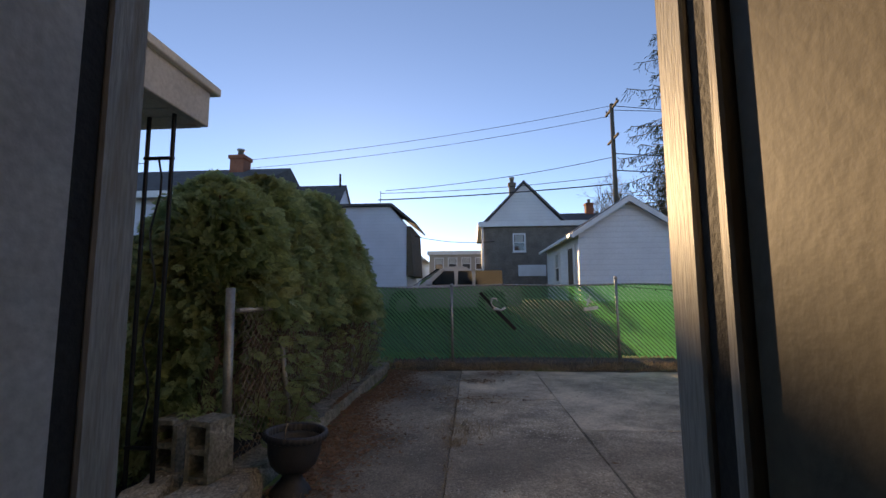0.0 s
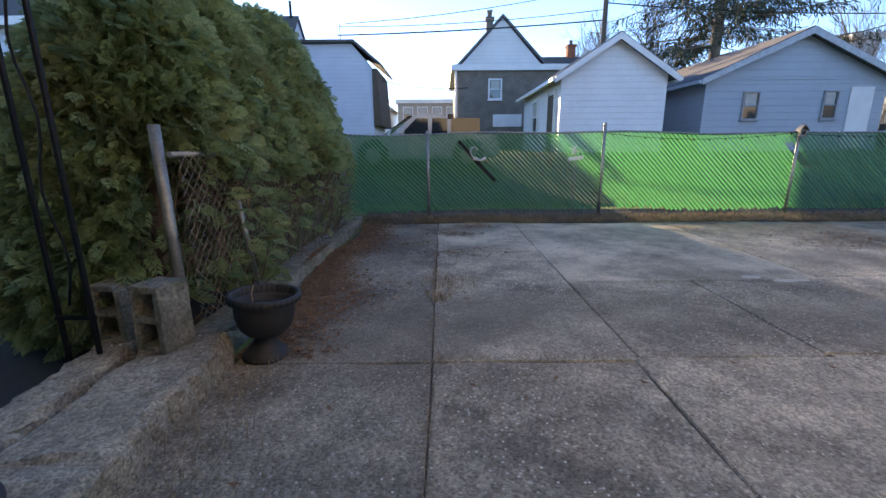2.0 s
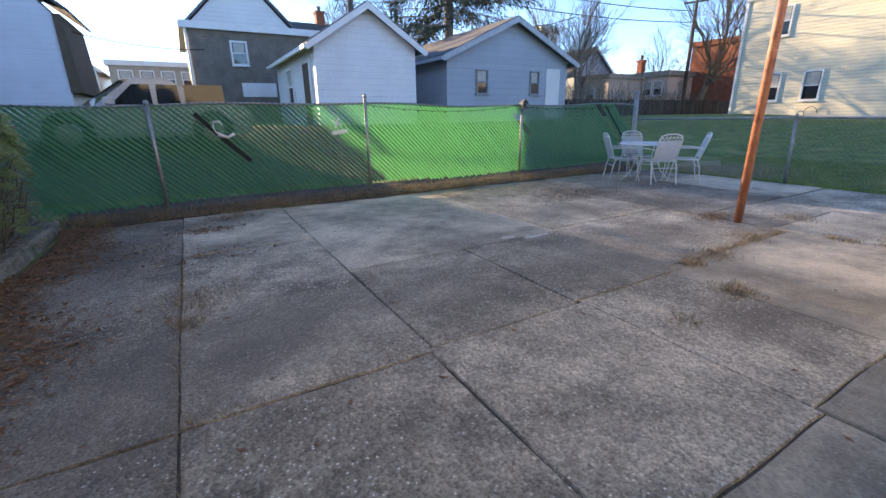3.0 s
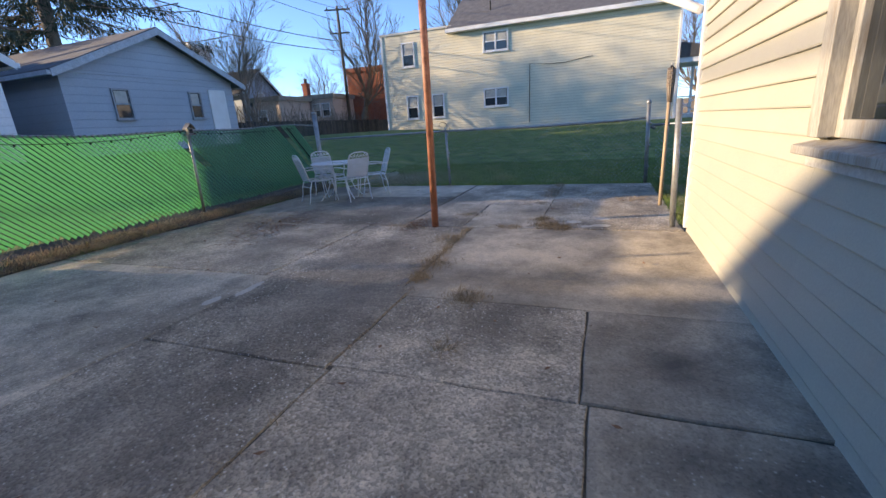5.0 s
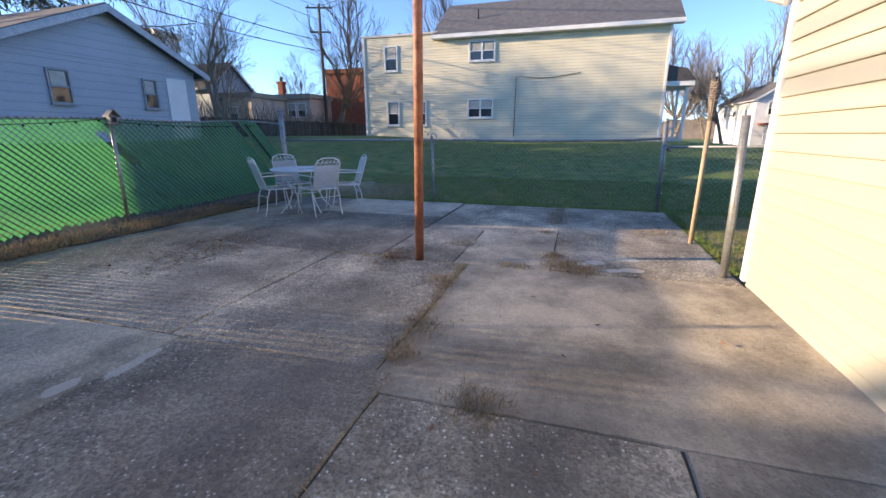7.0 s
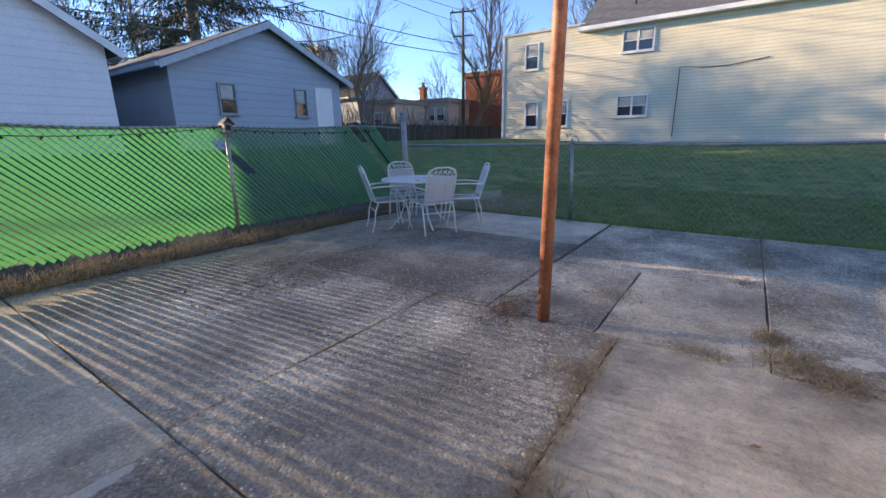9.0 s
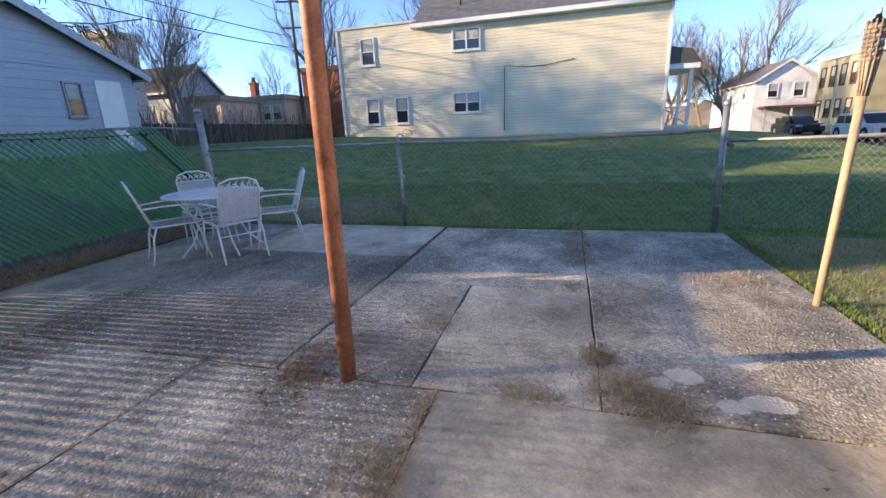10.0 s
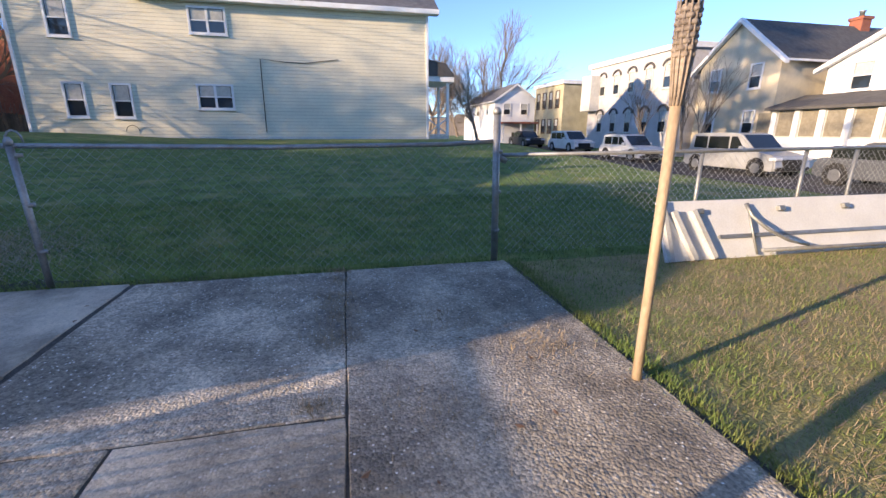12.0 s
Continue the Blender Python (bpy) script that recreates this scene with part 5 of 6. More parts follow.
# ---- urn, blocks, pot ----
BLACK_PLASTIC = mat("faded_black_plastic", (0.045, 0.045, 0.05), 0.55, second=(0.03, 0.03, 0.035), scale=8, amount=0.3, bump=0.15)
urn = thing("garden_urn", "faded black plastic garden urn on a fluted foot", "planter", (-1.44, 3.36, 0), 0)
part("foot", lathe(bm_new(), [(0.165, 0.0), (0.165, 0.02), (0.14, 0.05), (0.09, 0.10), (0.072, 0.14), (0.075, 0.17)], n=48, flute=0.004, lobes=24), BLACK_PLASTIC, urn)
bowl = part("bowl", lathe(bm_new(), [(0.07, 0.16), (0.13, 0.185), (0.18, 0.24), (0.205, 0.32), (0.212, 0.41), (0.222, 0.43), (0.208, 0.43), (0.198, 0.40), (0.185, 0.37)], n=48, flute=0.003, lobes=24), BLACK_PLASTIC, urn)
part("rim", lathe(bm_new(), [(0.215, 0.425), (0.25, 0.44), (0.258, 0.465), (0.25, 0.488), (0.228, 0.49), (0.216, 0.475), (0.212, 0.425)], n=144, flute=0.004, lobes=36, open_ends=True), BLACK_PLASTIC, urn)
part("soil", lathe(bm_new(), [(0.186, 0.368), (0.186, 0.376), (0.06, 0.386)], n=24), SOIL, urn)
part("dry_stem", tube(bm_new(), [(-0.06, -0.05, 0.375), (-0.07, -0.05, 0.50), (-0.05, -0.06, 0.56)], 0.004, 5), BAMBOO, urn)
urn.matrix_basis = pose(-1.465, 3.36, 0, -2, 3, 0) @ Matrix.Scale(0.85, 4)


rng_block = random.Random(4)


def cinder(at, rz, h=0.39, broken=False):
    c = thing("cinder_block", "mossy grey concrete block standing on end" if not broken else "broken grey concrete block behind the curb", "concrete block", at, rz)
    bm = bm_new()
    t = 0.032
    xs, ys, zs = (-0.095, -0.095 + t, 0.095 - t, 0.095), (-0.1, 0.07, 0.1), (0, t, h / 2 - t / 2, h / 2 + t / 2, h - t, h)
    solid = {(i, j, k) for i in range(3) for j in range(2) for k in range(5) if not (i == 1 and j == 0 and k in (1, 3)) and not (broken and i == 2 and k == 4)}
    vs = {}

    def corner(i, j, k):
        if (i, j, k) not in vs:
            w = [rng_block.uniform(-0.003, 0.003) for _ in range(3)]
            vs[(i, j, k)] = bm.verts.new((xs[i] + w[0], ys[j] + w[1], zs[k] + (w[2] if k else 0)))
        return vs[(i, j, k)]
    for i, j, k in sorted(solid):
        for d, quad in (((-1, 0, 0), ((0, 0, 0), (0, 0, 1), (0, 1, 1), (0, 1, 0))), ((1, 0, 0), ((1, 0, 0), (1, 1, 0), (1, 1, 1), (1, 0, 1))),
                        ((0, -1, 0), ((0, 0, 0), (1, 0, 0), (1, 0, 1), (0, 0, 1))), ((0, 1, 0), ((0, 1, 0), (0, 1, 1), (1, 1, 1), (1, 1, 0))),
                        ((0, 0, -1), ((0, 0, 0), (0, 1, 0), (1, 1, 0), (1, 0, 0))), ((0, 0, 1), ((0, 0, 1), (1, 0, 1), (1, 1, 1), (0, 1, 1)))):
            if (i + d[0], j + d[1], k + d[2]) not in solid:
                bm.faces.new([corner(i + a, j + b, k + c2) for a, b, c2 in quad])
    part("block", bm, CURB, c)
    return c


cinder((-1.90, 3.10, 0.205), -14, 0.37)
cinder((-2.24, 3.25, 0.205), -8, 0.33, True)
pot = thing("black_bucket", "black plastic bucket standing on the curb", "bucket", (-1.735, 1.84, 0.0))
part("body", lathe(bm_new(), [(0.10, 0.0), (0.13, 0.28), (0.138, 0.29), (0.136, 0.31), (0.122, 0.31), (0.118, 0.28)], n=28), BLACK_PLASTIC, pot)

# white panel leaning on the fence, with brackets and battens
panel = thing("old_garage_door", "long white door with hinges lying on its side", "door")
M = Matrix.Translation((9.02, -0.70, -0.02)) @ Matrix.Rotation(radians(-90), 4, 'Z') @ Matrix.Rotation(radians(-24), 4, 'X')
loc = lambda bm: (bmesh.ops.transform(bm, matrix=M, verts=bm.verts), bm)[1]
part("sheet", loc(bevel(box(bm_new(), 0, 4.3, 0, 0.03, 0, 0.66), 0.004)), WHITE, panel)
part("batten", loc(box(bm_new(), 0.02, 0.07, -0.05, 0.0, 0.0, 0.66)), PALE_TRIM, panel)
for a, b in ((0.12, 0.30), (0.36, 0.55)):
    bm = bm_new()
    box(bm, 0, 0.06, -0.06, -0.005, 0, 0.56, Matrix.Translation((b, 0, 0)) @ Matrix.Rotation(radians(-18), 4, 'Y'))
    part("batten", loc(bm), PALE_TRIM, panel)
part("track", loc(box(bm_new(), 0.7, 4.2, -0.03, -0.004, 0.22, 0.26)), STEEL, panel)
part("bar", loc(rod(bm_new(), (1.1, -0.14, 0.05), (4.2, -0.16, 0.02), 0.022, n=8)), STEEL, panel)
for u in (0.45, 1.55, 2.5, 3.4):
    part("bracket", loc(bevel(box(bm_new(), u, u + 0.09, -0.05, -0.003, 0.50, 0.56), 0.008)), STEEL, panel)
bm = bm_new()
tube(bm, [(1.12, -0.03, 0.60), (1.14, -0.06, 0.45), (1.25, -0.12, 0.28), (1.45, -0.16, 0.14), (1.7, -0.16, 0.08)], 0.02, 8)
tube(bm, [(1.14, -0.03, 0.02), (1.14, -0.03, 0.60)], 0.014, 6)
part("arm", loc(bm), STEEL, panel)

# ---- plants ----
FOLIAGE = mat("arborvitae_green", (0.40, 0.50, 0.26), 0.5, second=(0.26, 0.36, 0.17), scale=2.5, amount=0.5, fine=30, bump=0, third=(0.20, 0.17, 0.06), stain=1.6, translucent=0.5)
NEEDLE = mat("spruce_green", (0.07, 0.09, 0.055), 0.8, second=(0.03, 0.042, 0.025), scale=1.2, amount=0.4, fine=20, bump=0)
BARK = mat("grey_bark", (0.26, 0.215, 0.175), 0.9, second=(0.18, 0.145, 0.115), scale=5, amount=0.5, fine=30, bump=0.5)
DRY = mat("dry_grass", (0.44, 0.34, 0.23), 0.85, second=(0.30, 0.23, 0.15), scale=6, amount=0.3, fine=40, bump=0, translucent=0.2)
LEAF = mat("dead_leaf", (0.29, 0.16, 0.09), 0.8, second=(0.17, 0.09, 0.05), scale=14, amount=0.4, fine=60, bump=0)
BLADE = mat("grass_blade", (0.23, 0.32, 0.085), 0.7, second=(0.12, 0.20, 0.05), scale=3.4, amount=0.4, fine=25, bump=0, third=(0.26, 0.26, 0.09), stain=0.8, translucent=0.25)
PALE_STRAW = mat("pale_straw", (0.50, 0.44, 0.33), 0.85, second=(0.38, 0.33, 0.23), scale=5, amount=0.4, fine=40, bump=0, translucent=0.2)
TWIG = mat("brown_twig", (0.22, 0.15, 0.10), 0.9, second=(0.15, 0.10, 0.07), scale=6, amount=0.4, bump=0.2)
rng = np.random.default_rng(7)


def arborvitae(x, y, h, r, label, lean=0.0, low=0.1, n=5200):
    """A column of flat fan-shaped sprays over a trunk, fuller towards the bottom, with gaps."""
    t = thing("arborvitae", label, "evergreen shrub", (x, y, 0), group="hedge evergreens")
    v, f = [], []
    for a, b in (((0, 0, 0), (0.04, 0.02, h * 0.5)), ((0.04, 0.02, h * 0.5), (0, 0, h * 0.86))):
        wires(v, f, a, b, 0.05, 7)
    for k in range(46):
        q, z = rng.uniform(0, 2 * math.pi), rng.uniform(0.15, h * 0.8)
        rr = r * 0.75 * (1 - 0.7 * (z / h) ** 2)
        wires(v, f, (0, 0, z), (rr * math.cos(q), rr * math.sin(q), z + rng.uniform(0.1, 0.4)), 0.012, 4)
    for k in range(420 if y > 4.6 else 260):
        q, z = rng.uniform(-1.1, 1.1), rng.uniform(0.1, 1.2)
        rr = r * rng.uniform(0.35, 0.9)
        a = np.array((rr * math.cos(q), rr * math.sin(q), z))
        wires(v, f, a, a + np.array((rng.uniform(-0.05, 0.15), rng.normal(0, 0.12), rng.uniform(-0.05, 0.35))), 0.005, 3)
    raw("trunk", v, f, TWIG, t)
    v, f = [], []
    lob = [(rng.uniform(0, 6.28), rng.uniform(0.0, h), rng.uniform(0.06, 0.16)) for _ in range(22)]
    for k in range(n):
        z = h * (low + (1 - low) * rng.random() ** 0.85)
        q = rng.uniform(0, 2 * math.pi)
        prof = max(0.0, 1 - (z / h) ** 1.9) ** 0.75 * (0.85 + 0.15 * min(1, z / 0.5))
        bulge = sum(a * math.exp(-((math.remainder(q - qq, 2 * math.pi) / 0.5) ** 2 + ((z - zz) / 0.25) ** 2)) for qq, zz, a in lob)
        rr = r * prof * (1 - 0.33 * rng.random() ** 2.2) + bulge * 0.6 + rng.normal(0, 0.045)
        if z < 1.05 and math.cos(q) > -0.1 and y > 4.6:
            if rng.random() < 0.94:
                continue
        if z < 1.2 and y < 4.6 and math.cos(q) > 0.1 and math.sin(q) > -0.85 and rng.random() < 0.88:
            continue
        c = np.array((rr * math.cos(q) + lean * z, rr * math.sin(q), z))
        out = np.array((math.cos(q), math.sin(q), rng.uniform(-0.35, 0.55)))
        out = out + rng.normal(0, 0.35, 3)
        out /= np.linalg.norm(out)
        side = np.cross(out, rng.normal(0, 1, 3))
        side /= np.linalg.norm(side) + 1e-9
        L = rng.uniform(0.09, 0.19)
        for at, sgn, ln in ((0.0, 0, 0.50), (0.45, 0, 0.55), (0.10, 1, 0.50), (0.10, -1, 0.50), (0.30, 1, 0.50), (0.30, -1, 0.48), (0.50, 1, 0.40), (0.50, -1, 0.42), (0.70, 1, 0.30), (0.70, -1, 0.28)):
            d = out if sgn == 0 else out * 0.72 + side * 0.69 * sgn
            w = (side if sgn == 0 else out * -0.69 * sgn + side * 0.72) * L * (0.05 if sgn == 0 else 0.085)
            p = c + out * L * at + np.array((0, 0, -0.25 * L * at * at))
            k0 = len(v)
            v += [p, p + d * L * ln * 0.6 + w, p + d * L * ln + np.array((0, 0, -0.08 * L)), p + d * L * ln * 0.6 - w]
            f.append((k0, k0 + 1, k0 + 2, k0 + 3))
    raw("crown", v, f, FOLIAGE, t)
    return t


arborvitae(-2.62, 4.20, 2.45, 0.93, "dense dark green arborvitae beside the curb", low=0.02, n=13500)
arborvitae(-2.70, 5.30, 2.75, 0.95, "tall green arborvitae behind the chain-link fence", n=10500)
arborvitae(-2.55, 6.25, 2.78, 0.95, "tall green arborvitae behind the chain-link fence", n=10500)
arborvitae(-2.55, 7.25, 2.62, 0.85, "rounded green arborvitae near the back fence", n=9000)


def bare_tree(name, label, at, h, seed, spread=0.62, levels=6, trunk_r=0.2, kids=(3, 3, 3, 3, 2, 2), bark=None):
    bark = bark or BARK
    t = thing(name, label, "tree", at)
    rg = np.random.default_rng(seed)
    tv, tf, cv, cf = [], [], [], []

    def grow(p, d, length, r, lev):
        q, dd = np.array(p, float), np.array(d, float)
        steps = 3 if lev < 3 else 2
        pts = [q]
        for _ in range(steps):
            dd = dd + rg.normal(0, 0.10, 3) + np.array((0, 0, 0.05))
            dd /= np.linalg.norm(dd)
            q = q + dd * length / steps
            pts.append(q)
        for j, (a, b) in enumerate(zip(pts, pts[1:])):
            wires(tv if lev == 0 else cv, tf if lev == 0 else cf, a, b, max(0.0045, r * (1 - 0.25 * j / steps)), 7 if lev == 0 else (4 if lev < 3 else 3))
        if lev + 1 >= levels:
            return
        for k in range(kids[lev]):
            s = pts[-1] if k == 0 else pts[rg.integers(1, len(pts))]
            ax = rg.normal(0, 1, 3)
            ax -= dd * (ax @ dd)
            ax /= np.linalg.norm(ax) + 1e-9
            sp = spread * rg.uniform(0.6, 1.25) * (0.55 if k == 0 else 1.0)
            nd = dd * math.cos(sp) + ax * math.sin(sp)
            grow(s, nd, length * rg.uniform(0.62, 0.82), r * (0.66 if k == 0 else 0.48), lev + 1)

    grow((0, 0, 0), (0, 0, 1), h * 0.27, trunk_r, 0)
    raw("trunk", tv, tf, bark, t)
    raw("crown", cv, cf, bark, t)
    return t


bt = bare_tree("bare_tree", "large bare winter tree with fine spreading twigs", (33.0, 21.2, 0.8), 13.5, 3, 0.55, 7, 0.21, (4, 4, 4, 4, 3, 3))
b2 = bare_tree("bare_tree", "slender bare tree behind the blue garage", (23.4, 23.5, 0.8), 10.5, 9, 0.42, 7, 0.11, (4, 4, 4, 3, 3, 3))
for x, y, rz, s in ((27.5, 27.0, 70, 0.95), (25.5, 30.0, 200, 1.1), (20.5, 31.0, 130, 0.9), (30.0, 31.5, 20, 0.8), (36.5, 27.0, 250, 0.8)):
    c = copy_thing(b2, pose(x, y, 0.8, 0, 0, rz) @ Matrix.Scale(s, 4))
# the three at y 42, 50, 57 are added to dapple sun on the yellow house
for x, y, rz, s in ((46.0, 9.0, 40, 1.1), (45.5, -1.0, 100, 1.0), (60.0, -8.5, 0, 0.9), (38.0, -7.5, 160, 0.55), (42.0, 13.0, 220, 1.15), (67.0, -20.3, 70, 1.45), (64.0, -9.4, 200, 1.15), (17.0, 42.0, 20, 1.1), (18.0, 50.0, 300, 1.2), (16.0, 57.0, 150, 1.2), (63.5, -12.5, 140, 0.8), (66.0, -15.6, 300, 0.95), (74.0, -10.5, 10, 1.2)):
    c = copy_thing(bt, pose(x, y, 0.6, 0, 0, rz) @ Matrix.Scale(s, 4))
s1 = bare_tree("bare_shrub_tree", "bare multi-stemmed street tree before the houses", (27.0, -17.6, 0.2), 6.2, 17, 0.35, 6, 0.08, (5, 4, 3, 3, 2, 2))
copy_thing(s1, pose(30.0, -19.0, 0.2, 0, 0, 80) @ Matrix.Scale(1.05, 4))
copy_thing(s1, pose(33.6, -18.6, 0.2, 0, 0, 190) @ Matrix.Scale(0.9, 4))


def spruce(x, y, base, h, r):
    t = thing("spruce", "tall dark spruce with drooping boughs", "tree", (x, y, base))
    rg = np.random.default_rng(31)
    v, f = [], []
    wires(v, f, (0, 0, 0), (0, 0, h * 0.5), 0.28, 9)
    wires(v, f, (0, 0, h * 0.5), (0, 0, h), 0.13, 7)
    cv, cf = [], []
    z = h * 0.12
    while z < h * 0.98:
        k = 1 - z / h
        for j in range(8):
            q = rg.uniform(0, 2 * math.pi)
            L = r * (k ** 0.75) * rg.uniform(0.6, 1.12) + 0.25
            rise = rg.uniform(-0.1, 0.22)
            pts = []
            for i in range(6):
                s = i / 5
                pts.append(np.array((math.cos(q) * L * s, math.sin(q) * L * s, z + L * (rise * s - 0.28 * s * s + 0.18 * s ** 4))))
            for a, b in zip(pts, pts[1:]):
                wires(v, f, a, b, 0.03, 3)
            m = int(28 + 46 * L / r)
            for i in range(m):
                s = rg.uniform(0.12, 1.0)
                ii = min(4, int(s * 5))
                p = pts[ii] + (pts[ii + 1] - pts[ii]) * (s * 5 - ii)
                sd = np.array((-math.sin(q), math.cos(q), 0)) * rg.choice((-1, 1))
                out = np.array((math.cos(q), math.sin(q), 0))
                d = sd * rg.uniform(0.1, 0.9) + out * rg.uniform(0.0, 0.7) + np.array((0, 0, -rg.uniform(0.3, 1.3)))
                d /= np.linalg.norm(d)
                ln = rg.uniform(0.35, 0.85)
                w = np.cross(d, rg.normal(0, 1, 3))
                w /= np.linalg.norm(w)
                for sg in range(3):
                    c = p + d * ln * sg / 3
                    k0 = len(cv)
                    e = d + w * rg.uniform(-0.8, 0.8)
                    cv += [c, c + e * ln * 0.25 + w * 0.03, c + e * ln * 0.5, c + e * ln * 0.25 - w * 0.03]
                    cf.append((k0, k0 + 1, k0 + 2, k0 + 3))
        z += h * 0.021
    raw("trunk", v, f, BARK, t)
    raw("crown", cv, cf, NEEDLE, t)
    return t


spruce(14.9, 26.5, 0.8, 23.5, 8.2)

# evergreen and shrubs beyond the yellow house
hedge = thing("brush_line", "tangle of bare brown brush along the far boundary", "brush", kind="stuff")
v, f = [], []
for k in range(900):
    x, y = rng.uniform(17.5, 37), 0
    y = 19.5 + rng.uniform(-0.5, 2.0) + (x - 17) * 0.12
    a = np.array((x, y, 0.85))
    b = a + np.array((rng.normal(0, 0.35), rng.normal(0, 0.35), rng.uniform(0.6, 2.2)))
    wires(v, f, a, b, 0.012, 3)
raw("brush", v, f, BARK, hedge)

# dark board fence along the far boundary
OLD_BOARD = mat("dark_weathered_board", (0.10, 0.085, 0.075), 0.9, second=(0.065, 0.055, 0.05), scale=3, amount=0.5, fine=25, bump=0.3, random_piece=0.3)
bfence = thing("board_fence", "dark weathered board fence along the far boundary", "fence")
board_me = mesh_of("board", box(bm_new(), -0.07, 0.07, -0.012, 0.012, 0.0, 1.3), OLD_BOARD)
part("rail", box(bm_new(), 16.4, 37.6, 19.93, 19.98, 1.2, 1.29), OLD_BOARD, bfence)
part("rail", box(bm_new(), 16.4, 37.6, 19.93, 19.98, 1.85, 1.94), OLD_BOARD, bfence)
for k in range(136):
    shared("board", board_me, bfence, pose(16.5 + 0.155 * k, 19.915, 0.85 + rng.uniform(-0.05, 0.03), 0, rng.normal(0, 1.2), 0))

# saplings before the low buildings
PALE_BARK = mat("pale_bark", (0.46, 0.37, 0.31), 0.9, second=(0.34, 0.27, 0.22), scale=5, amount=0.4, bump=0.2)
for sx, sy, sh in ((24.5, 24.2, 4.2), (25.4, 25.0, 5.0), (26.2, 24.0, 3.8), (27.0, 24.8, 4.6), (27.7, 23.6, 3.6), (28.6, 24.0, 4.4), (29.4, 23.0, 3.5), (30.2, 23.4, 4.4), (31.0, 22.5, 3.6)):
    bare_tree("sapling", "thin bare sapling before the low buildings", (sx, sy, 0.8), sh * 1.25, int(sx * 10), 0.22, 4, 0.035, (3, 3, 2, 2), PALE_BARK)

# distant bare woods all round
WOODS = mat("distant_bare_woods", (0.22, 0.185, 0.165), 0.95, second=(0.14, 0.12, 0.11), scale=0.35, amount=0.5, fine=2.5, bump=0)
v, f = [], []
for k in range(720):
    q = 2 * math.pi * k / 720
    rr = 165 + 8 * math.sin(5 * q)
    hh = 6.0 + 1.6 * math.sin(q * 11) + 1.0 * math.sin(q * 29 + 1) + rng.uniform(0, 1.5)
    v += [(rr * math.cos(q), rr * math.sin(q), -3.0), (rr * math.cos(q), rr * math.sin(q), hh), ((rr + 6) * math.cos(q), (rr + 6) * math.sin(q), -3.0)]
for k in range(720):
    a, b = 3 * k, 3 * ((k + 1) % 720)
    f += [(a, b, b + 1, a + 1), (a + 1, b + 1, b + 2, a + 2)]
tagged(raw("backdrop", v, f, WOODS), "distant line of bare winter woods", "woods", kind="structure")

# ---- blades, weeds, leaves ----
def blades(name, label, category, pts, lo, hi, material, lean=0.5, width=0.004):
    v, f = [], []
    for x, y, z in pts:
        L = rng.uniform(lo, hi)
        q = rng.uniform(0, 2 * math.pi)
        d = np.array((math.cos(q) * lean * rng.random(), math.sin(q) * lean * rng.random(), 1.0)) * L
        s = np.array((-math.sin(q), math.cos(q), 0)) * width
        k = len(v)
        p = np.array((x, y, z))
        v += [p - s, p + s, p + d]
        f.append((k, k + 1, k + 2))
    return tagged(raw(name, v, f, material), label, category, kind="stuff")


def scatter(n, x0, x1, y0, y1):
    xs, ys = rng.uniform(x0, x1, n), rng.uniform(y0, y1, n)
    return [(x, y, ground_z(x, y) - 0.005) for x, y in zip(xs, ys)]


pts = [p for p in scatter(60000, 9.42, 13.5, -3.5, 8.0)] + scatter(30000, 13.5, 24, -7, 13) + scatter(11000, 5.9, 9.5, -3.8, 0.93)
blades("edge_tufts", "longer green grass along the slab edge", "grass", [(x, 0.90 + rng.normal(0, 0.05), -0.02) for x in rng.uniform(5.9, 9.4, 2600)] + scatter(1600, 6.8, 9.3, 0.3, 0.9) + [(9.46 + rng.normal(0, 0.03), y, -0.02) for y in rng.uniform(1, 8, 2500)], 0.02, 0.06, BLADE, 1.1, 0.004)
blades("dry_lawn_grass", "dry straw lying in the worn lawn", "grass", scatter(24000, 5.9, 9.4, -3.8, 0.9), 0.02, 0.06, DRY, 2.2, 0.003)
blades("pale_straw", "pale dead straw over the bare lawn patch", "grass", [(x, y, ground_z(x, y)) for x, y in zip(10.6 + rng.normal(0, 0.65, 16000), 7.0 + rng.normal(0, 0.65, 16000))], 0.015, 0.05, PALE_STRAW, 2.4, 0.005)
blades("lawn_grass", "short winter grass blades on the lawn", "grass", pts, 0.02, 0.06, BLADE, 1.5, 0.0045)
pts = [(x, y, 0.0 if y < 8.3 else 0.05) for x, y in zip(rng.uniform(-2, 9.3, 9000), 8.3 + rng.normal(0.0, 0.09, 9000))]
pts = [p for p in pts if math.sin(p[0] * 3.1) + math.sin(p[0] * 7.7 + 1) + rng.normal(0, 0.8) > -0.9]
blades("fence_weeds", "dry tan weeds along the foot of the green fence", "weeds", pts, 0.03, 0.12, DRY, 1.2, 0.004)
blades("fence_straw", "flattened straw and dead grass below the green fence", "weeds", [(x, y, 0.01 + max(0, y - 8.08) * 0.2) for x, y in zip(rng.uniform(-1.6, 9.35, 13000), 8.08 + np.abs(rng.normal(0.05, 0.17, 13000)))], 0.02, 0.08, DRY, 2.6, 0.004)
bank = [(x, 8.09 + 0.05 * math.sin(x * 2) + 0.03 * math.sin(x * 7), 0.006) for x in np.arange(-1.7, 9.4, 0.1)]
v, f = [], []
for j, (x, y, z) in enumerate(bank):
    v += [(x, y, z - 0.02), (x, y + 0.1, z + 0.03 + 0.015 * math.sin(x * 5)), (x, 8.7, 0.15)]
